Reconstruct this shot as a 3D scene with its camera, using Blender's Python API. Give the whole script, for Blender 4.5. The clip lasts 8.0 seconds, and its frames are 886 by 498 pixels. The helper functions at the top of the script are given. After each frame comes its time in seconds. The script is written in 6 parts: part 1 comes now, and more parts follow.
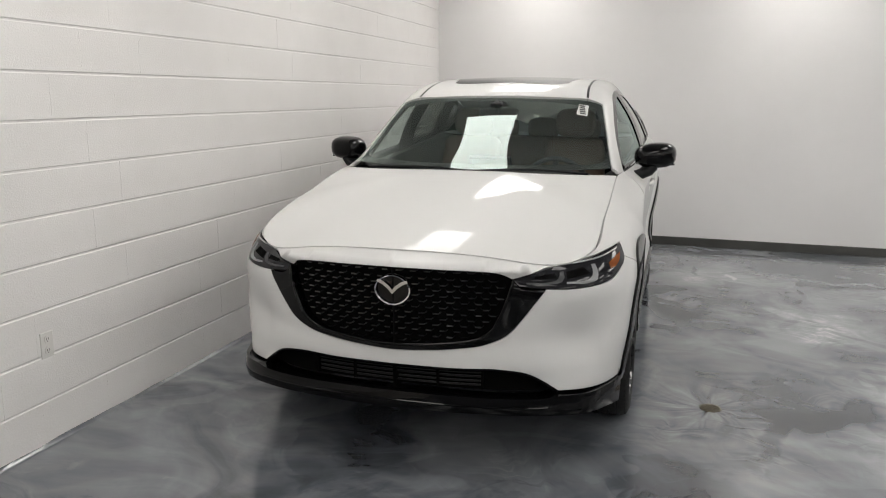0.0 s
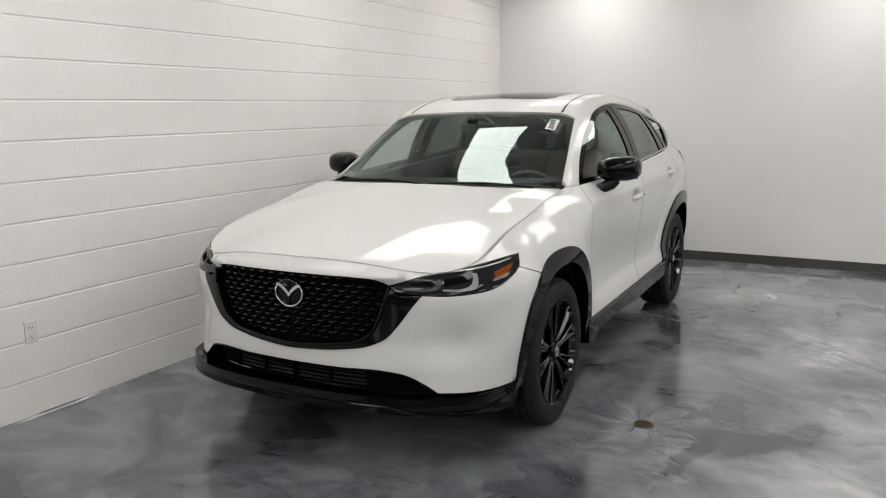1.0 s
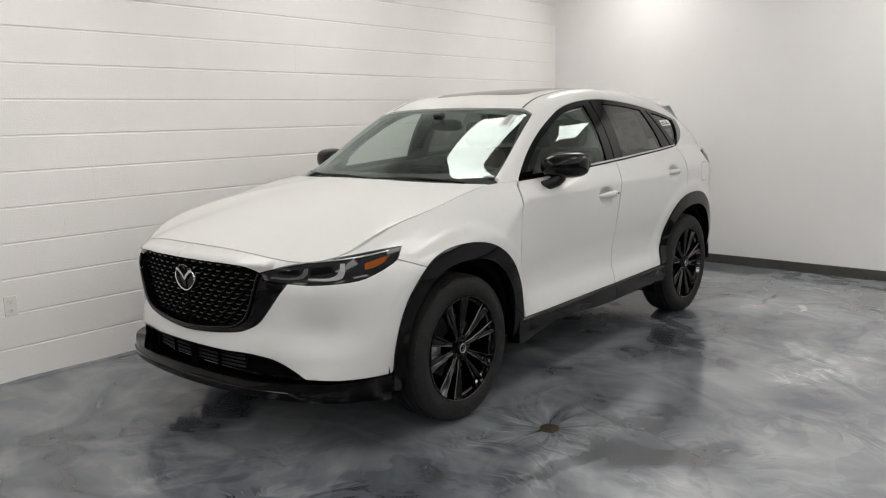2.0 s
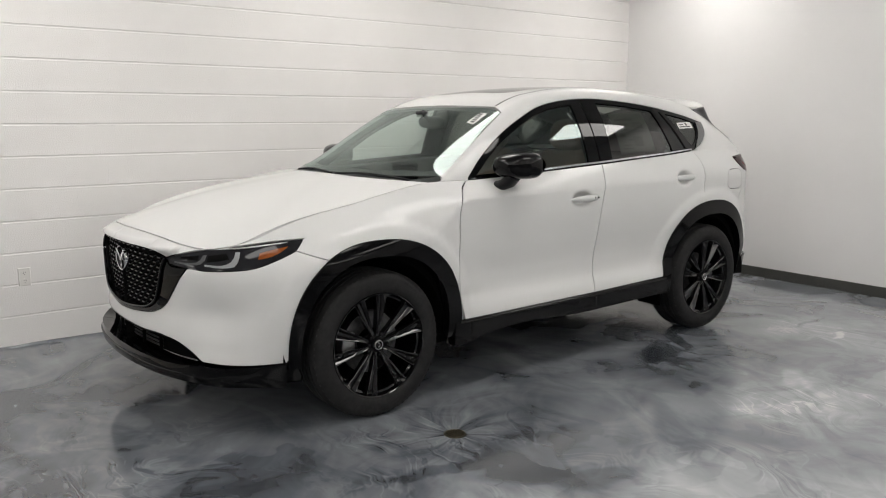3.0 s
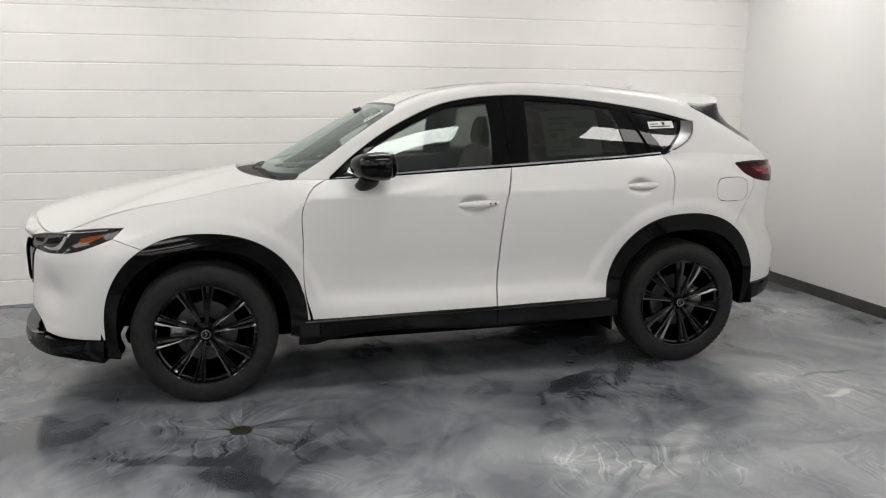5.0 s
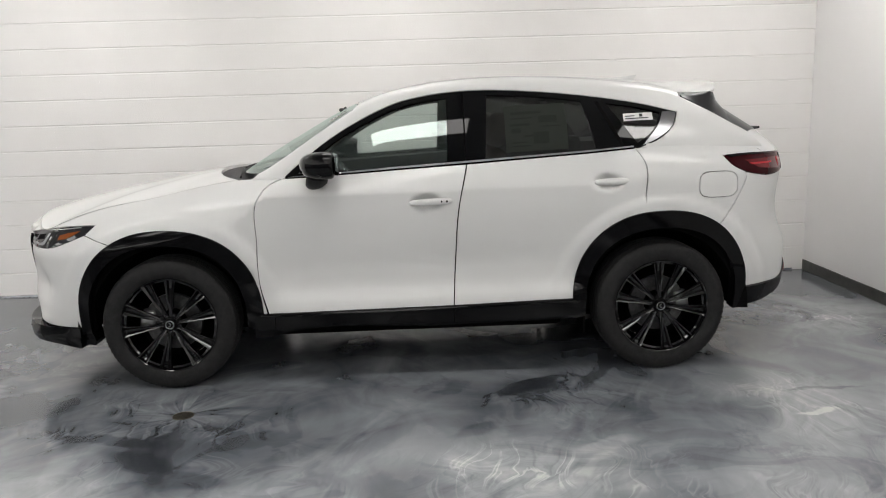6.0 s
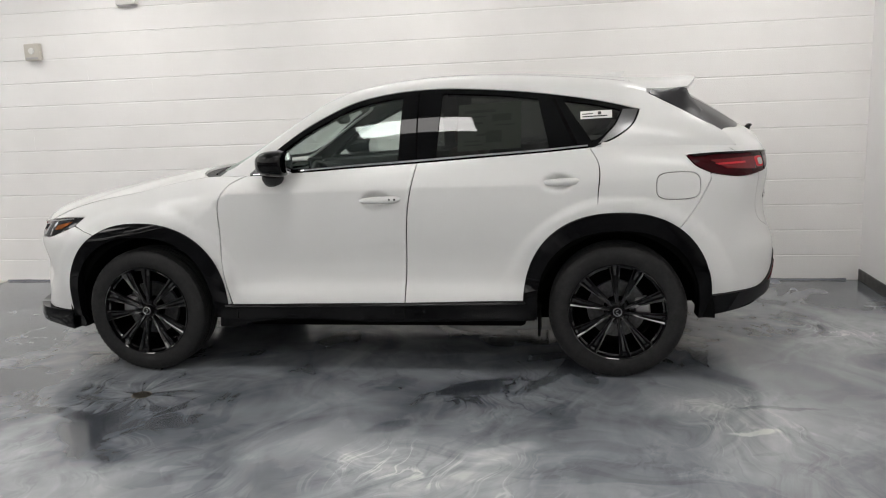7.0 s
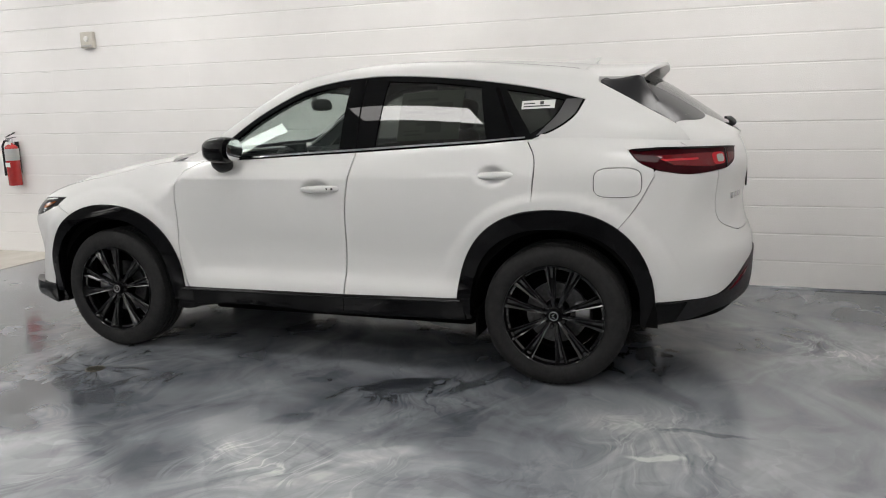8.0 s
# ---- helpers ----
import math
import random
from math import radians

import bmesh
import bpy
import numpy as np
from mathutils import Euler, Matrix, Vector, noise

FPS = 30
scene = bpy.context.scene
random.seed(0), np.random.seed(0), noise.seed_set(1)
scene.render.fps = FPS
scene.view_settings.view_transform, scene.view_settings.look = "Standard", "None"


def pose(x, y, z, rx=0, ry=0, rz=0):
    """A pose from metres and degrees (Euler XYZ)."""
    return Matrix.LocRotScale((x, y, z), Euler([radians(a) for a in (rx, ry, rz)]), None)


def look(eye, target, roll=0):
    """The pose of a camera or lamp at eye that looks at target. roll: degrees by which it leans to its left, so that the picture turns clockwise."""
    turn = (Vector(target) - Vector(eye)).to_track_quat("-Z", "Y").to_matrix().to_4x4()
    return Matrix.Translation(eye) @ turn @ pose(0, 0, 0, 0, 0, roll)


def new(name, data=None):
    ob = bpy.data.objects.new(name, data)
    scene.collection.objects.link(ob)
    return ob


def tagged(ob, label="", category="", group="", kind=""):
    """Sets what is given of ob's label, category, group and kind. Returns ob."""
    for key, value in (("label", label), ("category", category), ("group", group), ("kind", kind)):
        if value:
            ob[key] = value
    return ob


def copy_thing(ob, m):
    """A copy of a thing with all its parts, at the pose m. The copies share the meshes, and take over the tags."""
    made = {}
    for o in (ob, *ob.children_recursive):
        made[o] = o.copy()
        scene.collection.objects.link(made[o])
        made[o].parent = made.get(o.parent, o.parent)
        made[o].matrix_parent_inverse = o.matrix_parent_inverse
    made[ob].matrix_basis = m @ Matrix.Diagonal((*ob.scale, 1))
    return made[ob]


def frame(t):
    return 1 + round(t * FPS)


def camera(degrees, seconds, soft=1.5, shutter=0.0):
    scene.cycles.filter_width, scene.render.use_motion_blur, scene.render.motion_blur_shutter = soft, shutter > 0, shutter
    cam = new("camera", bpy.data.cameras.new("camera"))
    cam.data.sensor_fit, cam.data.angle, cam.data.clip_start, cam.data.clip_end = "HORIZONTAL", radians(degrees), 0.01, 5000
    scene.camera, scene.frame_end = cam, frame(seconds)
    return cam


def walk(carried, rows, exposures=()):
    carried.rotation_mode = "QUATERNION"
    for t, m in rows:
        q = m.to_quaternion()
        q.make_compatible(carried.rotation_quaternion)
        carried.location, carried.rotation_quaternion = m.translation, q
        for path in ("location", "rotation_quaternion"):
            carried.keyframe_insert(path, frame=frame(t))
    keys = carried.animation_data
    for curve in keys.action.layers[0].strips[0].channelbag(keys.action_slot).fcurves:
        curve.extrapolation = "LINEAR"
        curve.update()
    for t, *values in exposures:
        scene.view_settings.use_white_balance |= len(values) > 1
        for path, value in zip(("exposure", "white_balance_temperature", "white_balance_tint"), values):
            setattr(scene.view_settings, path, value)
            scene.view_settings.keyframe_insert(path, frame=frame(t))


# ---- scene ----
cam = camera(59.0, 8.0, soft=1.1)
PATH = [
    (0, (0.127, 0.089, 1.54), (-0.471, 1.957, 1.153), 0.3),
    (0.5, (0.664, 0.139, 1.559), (-0.111, 1.944, 1.184), -0.1),
    (1, (1.239, 0.356, 1.549), (0.266, 2.068, 1.199), -0.8),
    (1.5, (1.806, 0.633, 1.53), (0.644, 2.225, 1.191), -1.3),
    (1.7, (1.991, 0.794, 1.515), (0.771, 2.341, 1.173), -1.3),
    (2.8, (2.909, 1.73, 1.43), (1.375, 2.975, 1.115), -0.3),
    (3, (3.039, 1.934, 1.451), (1.449, 3.103, 1.123), -0.1),
    (3.5, (3.314, 2.491, 1.447), (1.612, 3.485, 1.105), 0.2),
    (4, (3.545, 3.063, 1.459), (1.75, 3.88, 1.127), 0.3),
    (4.5, (3.744, 3.616, 1.451), (1.878, 4.253, 1.116), 0.3),
    (5, (3.89, 4.159, 1.496), (1.974, 4.609, 1.143), 0.1),
    (6.3, (4.025, 5.647, 1.487), (2.06, 5.561, 1.124), -1.8),
    (6.5, (4.013, 5.857, 1.468), (2.052, 5.707, 1.1), -1.7),
    (7, (3.947, 6.42, 1.464), (2.013, 6.052, 1.112), -2.2),
    (7.5, (3.801, 6.949, 1.444), (1.908, 6.411, 1.085), -2.0),
    (8, (3.522, 7.418, 1.438), (1.689, 6.71, 1.065), -1.7),
]
walk(cam, [(t, look(eye, target, roll)) for t, eye, target, roll in PATH],
     exposures=((0, 0.05, 6650, 11), (3.5, 0.2, 6640, 11), (5.2, 0.24, 6620, 11), (6.5, 0.25, 6540, 11), (8, 0.26, 6540, 11)))

# ---------------------------------------------------------------- light
world = bpy.data.worlds.new("world")
scene.world = world
world.use_nodes = True
world.node_tree.nodes["Background"].inputs[0].default_value = (0.9, 0.95, 1.0, 1)
world.node_tree.nodes["Background"].inputs[1].default_value = 0.05


# ---------------------------------------------------------------- materials
def mat(name, base, rough=0.5, metal=0.0, coat=0.0, spec=0.5, ior=1.5):
    m = bpy.data.materials.new(name)
    m.use_nodes = True
    b = m.node_tree.nodes["Principled BSDF"]
    b.inputs["Base Color"].default_value = (*base, 1)
    b.inputs["Roughness"].default_value = rough
    b.inputs["Metallic"].default_value = metal
    b.inputs["Coat Weight"].default_value = coat
    b.inputs["Coat Roughness"].default_value = 0.02
    b.inputs["Specular IOR Level"].default_value = spec
    b.inputs["IOR"].default_value = ior
    return m


class Nodes:
    """Short access to a material's node tree."""

    def __init__(self, m):
        self.m, self.tree = m, m.node_tree
        self.bsdf = self.tree.nodes["Principled BSDF"]

    def add(self, kind, **values):
        n = self.tree.nodes.new(kind)
        for k, v in values.items():
            n.inputs[k].default_value = v
        return n

    def link(self, a, b):
        self.tree.links.new(a, b)

    def coords(self, kind="Object"):
        return self.add("ShaderNodeTexCoord").outputs[kind]

    def noise(self, vector, scale, detail=4.0, rough=0.55, distortion=0.0):
        n = self.add("ShaderNodeTexNoise", Scale=scale, Detail=detail, Roughness=rough, Distortion=distortion)
        self.link(vector, n.inputs["Vector"])
        return n

    def ramp(self, fac, stops):
        r = self.add("ShaderNodeValToRGB")
        e = r.color_ramp.elements
        while len(e) < len(stops):
            e.new(0.5)
        for i, (p, c) in enumerate(stops):
            e[i].position, e[i].color = p, (*c, 1)
        self.link(fac, r.inputs["Fac"])
        return r.outputs["Color"]

    def bump(self, height, strength=0.2, distance=0.01):
        b = self.add("ShaderNodeBump", Strength=strength, Distance=distance)
        self.link(height, b.inputs["Height"])
        self.link(b.outputs["Normal"], self.bsdf.inputs["Normal"])


def spread(lo, hi):
    return [(0.3, (lo, lo, lo)), (0.7, (hi, hi, hi))]


def mottled(m, scale, lo, hi, rough_lo=None, rough_hi=None, bump=0.0, bump_scale=60.0, whole=False):
    """Colour, gloss and relief that vary over the surface."""
    n = Nodes(m)
    co = n.add("ShaderNodeNewGeometry").outputs["Position"] if whole else n.coords()
    t = n.noise(co, scale)
    n.link(n.ramp(t.outputs["Fac"], [(0.3, lo), (0.7, hi)]), n.bsdf.inputs["Base Color"])
    if rough_lo is not None:
        n.link(n.ramp(n.noise(co, scale * 3).outputs["Fac"], spread(rough_lo, rough_hi)), n.bsdf.inputs["Roughness"])
    if bump:
        n.bump(n.noise(co, bump_scale).outputs["Fac"], bump, 0.004)
    return m


PAINT = mottled(mat("pearl_white_paint", (0.61, 0.61, 0.6), 0.45, 0.0, 0.48, 0.15), 900, (0.59, 0.59, 0.58), (0.64, 0.64, 0.63))
GLOSS = mat("gloss_black", (0.0015, 0.0015, 0.0018), 0.04, 0.0, 0.0, 0.22)
FINMAT = mat("smooth_dark_plastic", (0.012, 0.012, 0.014), 0.3, 0.0, 0.0, 0.4)
ARCHMAT = mottled(mat("arch_gloss_black", (0.003, 0.003, 0.0035), 0.06, 0.0, 0.0, 0.17), 60, (0.0015, 0.0015, 0.0018), (0.0025, 0.0025, 0.003), 0.04, 0.09)
GLOSSDEEP = mat("deep_gloss_black", (0.0015, 0.0015, 0.0018), 0.03, 0.0, 0.0, 0.2)
SATIN = mottled(mat("satin_black_plastic", (0.01, 0.01, 0.011), 0.45, 0, 0, 0.25), 40, (0.007, 0.007, 0.008), (0.013, 0.013, 0.014), 0.38, 0.55, 0.15, 400)
# near-black holds the shade of gaps and recesses; also small black parts
DARK = mat("shade_and_part_black", (0.003, 0.003, 0.003), 0.9, 0, 0, 0.05)
RUBBER = mottled(mat("tyre_rubber", (0.02, 0.02, 0.02), 0.7, 0, 0, 0.2), 25, (0.011, 0.011, 0.0115), (0.018, 0.018, 0.018), 0.6, 0.8, 0.1, 300)
RIMMAT = mat("gloss_black_alloy", (0.002, 0.002, 0.0024), 0.035, 0.0, 0.0, 0.6)
CHROME = mat("chrome", (0.75, 0.75, 0.76), 0.08, 1.0)
DARKCHROME = mat("dark_chrome", (0.58, 0.58, 0.59), 0.1, 1.0)
SILVER = mat("brushed_aluminium", (0.42, 0.42, 0.42), 0.33, 1.0)
STEEL = mottled(mat("brake_steel", (0.09, 0.09, 0.09), 0.4, 1.0), 60, (0.07, 0.07, 0.07), (0.12, 0.12, 0.12), 0.3, 0.5)
AMBER = mat("amber_lens", (0.2, 0.055, 0.012), 0.1, 0.0, 0.0, 0.15)
LEDDIM = mat("dim_light_guide_grey", (0.07, 0.072, 0.075), 0.3, 0.0, 0.0, 0.1)
LEDGREY = mat("light_guide_grey", (0.25, 0.255, 0.26), 0.3, 0.0, 0.0, 0.1)
LAMPDARK = mat("smoked_lamp_housing", (0.014, 0.014, 0.016), 0.04, 0.0, 0.0, 0.2)
REDLENS = mat("red_lamp_lens", (0.11, 0.003, 0.006), 0.04, 0.0, 0.0, 0.4)
REDGLOW = mat("bright_red_lens", (0.4, 0.012, 0.02), 0.04, 0.0, 0.0, 0.4)
CLEARLENS = mat("clear_reversing_lens", (0.3, 0.27, 0.26), 0.05, 0.0, 0.0, 0.4)
REDDARK = mat("dark_red_lamp_lens", (0.028, 0.0022, 0.0038), 0.08, 0.0, 0.0, 0.08)
LEATHER = mottled(mat("tan_leather", (0.14, 0.088, 0.062), 0.55), 30, (0.125, 0.078, 0.054), (0.155, 0.098, 0.07), 0.45, 0.65, 0.2, 200)
TRIM = mottled(mat("charcoal_trim", (0.03, 0.03, 0.031), 0.6), 50, (0.025, 0.025, 0.026), (0.04, 0.04, 0.041), 0.5, 0.7, 0.2, 300)
PAPER = mat("white_sticker_paper", (0.7, 0.7, 0.68), 0.6)
INK = mat("black_print", (0.03, 0.03, 0.03), 0.6)


def glass(name, tint, head_on=0.075, sheen=(1.0, 1.0, 1.0)):
    """A thin pane: tinted see-through, with a mirror gloss that grows at grazing angles."""
    m = bpy.data.materials.new(name)
    m.use_nodes = True
    t = m.node_tree
    t.nodes.clear()
    out, mix = t.nodes.new("ShaderNodeOutputMaterial"), t.nodes.new("ShaderNodeMixShader")
    clear, gloss, lay = t.nodes.new("ShaderNodeBsdfTransparent"), t.nodes.new("ShaderNodeBsdfGlossy"), t.nodes.new("ShaderNodeLayerWeight")
    power, scale = t.nodes.new("ShaderNodeMath"), t.nodes.new("ShaderNodeMath")
    clear.inputs[0].default_value = (*tint, 1)
    gloss.inputs["Color"].default_value = (*sheen, 1)
    gloss.inputs["Roughness"].default_value = 0.01
    lay.inputs["Blend"].default_value = 0.5
    power.operation, power.inputs[1].default_value = "POWER", 4.6
    scale.operation, scale.inputs[1].default_value, scale.inputs[2].default_value = "MULTIPLY_ADD", 0.85, head_on
    t.links.new(lay.outputs["Facing"], power.inputs[0])
    t.links.new(power.outputs[0], scale.inputs[0])
    t.links.new(scale.outputs[0], mix.inputs[0])
    t.links.new(clear.outputs[0], mix.inputs[1])
    t.links.new(gloss.outputs[0], mix.inputs[2])
    t.links.new(mix.outputs[0], out.inputs[0])
    return m


GLASS = glass("clear_window_glass", (0.74, 0.8, 0.77), 0.085, (0.8, 0.92, 0.88))
PRIVACY = glass("privacy_window_glass", (0.17, 0.185, 0.17), 0.06)


# ---------------------------------------------------------------- mesh helpers
def link_mesh(name, verts, faces, material, parent=None, smooth=False, normals=None):
    me = bpy.data.meshes.new(name)
    me.from_pydata([tuple(v) for v in verts], [], faces)
    me.materials.append(material)
    if smooth:
        me.shade_smooth()
    me.update()
    if normals is not None:
        me.normals_split_custom_set_from_vertices([tuple(n) for n in normals])
    ob = new(name, me)
    ob.parent = parent
    return ob


def part(name, bm, material, parent=None, label="", smooth=None):
    """Link a bmesh as one mesh object. smooth: the angle under which edges are shaded round."""
    me = bpy.data.meshes.new(name)
    bm.normal_update()
    if smooth:
        for f in bm.faces:
            f.smooth = True
        for e in bm.edges:
            if len(e.link_faces) == 2 and e.calc_face_angle(0) > radians(smooth):
                e.smooth = False
    bm.to_mesh(me)
    bm.free()
    me.materials.append(material)
    ob = new(name, me)
    ob.parent = parent
    return tagged(ob, label)


def box(bm, lo, hi, bevel=0.0, m=None, seg=2):
    lo, hi = Vector(lo), Vector(hi)
    got = bmesh.ops.create_cube(bm, size=1)
    vs = got["verts"]
    for v in vs:
        v.co = Vector((lo[i] + (v.co[i] + 0.5) * (hi[i] - lo[i]) for i in range(3)))
    if bevel:
        es = list({e for v in vs for e in v.link_edges})
        r = bmesh.ops.bevel(bm, geom=es, offset=bevel, segments=seg, profile=0.5, affect="EDGES")
        vs = list({v for f in r["faces"] for v in f.verts} | {v for v in vs if v.is_valid})
    if m is not None:
        bmesh.ops.transform(bm, matrix=m, verts=vs)
    return vs


def lathe(bm, profile, n=48, m=None, closed=False):
    """Turn a profile of (radius, height) round the local z axis."""
    rings = []
    for r, h in profile:
        rings.append([bm.verts.new((r * math.cos(2 * math.pi * i / n), r * math.sin(2 * math.pi * i / n), h)) for i in range(n)])
    pairs = list(zip(rings, rings[1:])) + ([(rings[-1], rings[0])] if closed else [])
    for a, b in pairs:
        for i in range(n):
            bm.faces.new((a[i], a[(i + 1) % n], b[(i + 1) % n], b[i]))
    vs = [v for r in rings for v in r]
    if m is not None:
        bmesh.ops.transform(bm, matrix=m, verts=vs)
    return vs


def tube(bm, points, radius, n=8, squash=1.0):
    """A round bar along points."""
    pts = [Vector(p) for p in points]
    rings = []
    for i, p in enumerate(pts):
        d = (pts[min(i + 1, len(pts) - 1)] - pts[max(i - 1, 0)]).normalized()
        a = d.orthogonal().normalized() if abs(d.z) > 0.95 else d.cross(Vector((0, 0, 1))).normalized()
        b = d.cross(a)
        r = radius[i] if isinstance(radius, (list, tuple)) else radius
        rings.append([bm.verts.new(p + a * (r * math.cos(2 * math.pi * k / n)) + b * (r * squash * math.sin(2 * math.pi * k / n))) for k in range(n)])
    for a, b in zip(rings, rings[1:]):
        for i in range(n):
            bm.faces.new((a[i], a[(i + 1) % n], b[(i + 1) % n], b[i]))
    bm.faces.new(rings[0][::-1])
    bm.faces.new(rings[-1])


# ---------------------------------------------------------------- curves and panels
def spline(pts):
    """A smooth function through (x, y) pairs, straight beyond its ends."""
    pts = sorted(pts)
    x, y = np.array([p[0] for p in pts], float), np.array([p[1:] for p in pts], float)
    h = np.diff(x)[:, None]
    s = np.diff(y, axis=0) / h
    m = np.vstack([s[:1], (s[:-1] * h[1:] + s[1:] * h[:-1]) / (h[1:] + h[:-1]), s[-1:]])

    def f(q):
        q = np.atleast_1d(np.asarray(q, float))
        i = np.clip(np.searchsorted(x, q) - 1, 0, len(x) - 2)
        hh = (x[i + 1] - x[i])[:, None]
        t = (q[:, None] - x[i][:, None]) / hh
        tc = np.clip(t, 0, 1)
        a, b = y[i], y[i + 1]
        v = (2 * tc**3 - 3 * tc**2 + 1) * a + (tc**3 - 2 * tc**2 + tc) * hh * m[i] + (3 * tc**2 - 2 * tc**3) * b + (tc**3 - tc**2) * hh * m[i + 1]
        v = v + np.where(t < 0, t * hh * m[i], 0) + np.where(t > 1, (t - 1) * hh * m[i + 1], 0)
        return v[:, 0] if v.shape[1] == 1 else v

    return f


def curve(pts, step=0.02):
    """A smooth chain of points through the given ones."""
    p = np.array(pts, float)
    if len(p) == 2:
        n = max(1, int(np.hypot(*(p[1] - p[0])) / step))
        return p[0] + (p[1] - p[0]) * np.linspace(0, 1, n + 1)[:, None]
    d = np.r_[0, np.cumsum(np.maximum(np.linalg.norm(np.diff(p, axis=0), axis=1), 1e-6))]
    f = spline([(a, *b) for a, b in zip(d, p)])
    return f(np.linspace(0, d[-1], max(2, int(d[-1] / step) + 1)))


def chain(*runs):
    """Join runs of points into one outline; each run is smooth, the joints are corners."""
    out = []
    for r in runs:
        for q in curve(r):
            if not out or np.hypot(*(np.array(out[-1]) - q)) > 1e-4:
                out.append(tuple(q))
    if np.hypot(out[0][0] - out[-1][0], out[0][1] - out[-1][1]) < 1e-4:
        out.pop()
    return np.array(out)


def area(p):
    return 0.5 * np.sum(p[:, 0] * np.roll(p[:, 1], -1) - np.roll(p[:, 0], -1) * p[:, 1])


def shrunk(p, gap):
    """An outline drawn in by gap."""
    if area(p) < 0:
        p = p[::-1]
    a, b = p - np.roll(p, 1, 0), np.roll(p, -1, 0) - p
    na, nb = np.c_[-a[:, 1], a[:, 0]], np.c_[-b[:, 1], b[:, 0]]
    na, nb = na / (np.linalg.norm(na, axis=1)[:, None] + 1e-9), nb / (np.linalg.norm(nb, axis=1)[:, None] + 1e-9)
    n = na + nb
    n = n / np.maximum(np.sum(n * n, axis=1)[:, None] / 2, 0.35)
    return p + n * gap


def inside(q, loops):
    hit = np.zeros(len(q), bool)
    for p in loops:
        x0, y0 = p[:, 0], p[:, 1]
        x1, y1 = np.roll(x0, -1), np.roll(y0, -1)
        c = (y0[None] > q[:, 1, None]) != (y1[None] > q[:, 1, None])
        xi = x0[None] + (q[:, 1, None] - y0[None]) * (x1 - x0)[None] / np.where(y1 == y0, 1e-12, y1 - y0)[None]
        hit ^= (np.sum(c & (q[:, 0, None] < xi), axis=1) % 2).astype(bool)
    return hit


def fill(loops, step):
    """Triangles that fill the outline loops[0], less the holes loops[1:]."""
    from mathutils.geometry import delaunay_2d_cdt
    pts = np.vstack(loops)
    edges, n = [], 0
    for p in loops:
        edges += [(n + i, n + (i + 1) % len(p)) for i in range(len(p))]
        n += len(p)
    lo, hi = pts.min(0), pts.max(0)
    gx, gy = np.meshgrid(np.arange(lo[0], hi[0], step), np.arange(lo[1], hi[1], step * 0.87))
    gx = gx + (np.arange(gx.shape[0]) % 2)[:, None] * step * 0.5
    g = np.c_[gx.ravel(), gy.ravel()]
    g = g[inside(g, loops)] if len(g) else g
    if len(g):
        near = np.min(np.sum((g[:, None] - pts[None]) ** 2, axis=2), axis=1)
        g = g[near > (0.45 * step) ** 2]
    allp = np.vstack([pts, g]) if len(g) else pts
    v, _, f, *_ = delaunay_2d_cdt([Vector(p) for p in allp], edges, [], 0, 1e-6)
    v = np.array([tuple(p) for p in v])
    f = np.array([t for t in f if len(t) == 3])
    keep = inside(v[f].mean(1), loops)
    return v, f[keep]


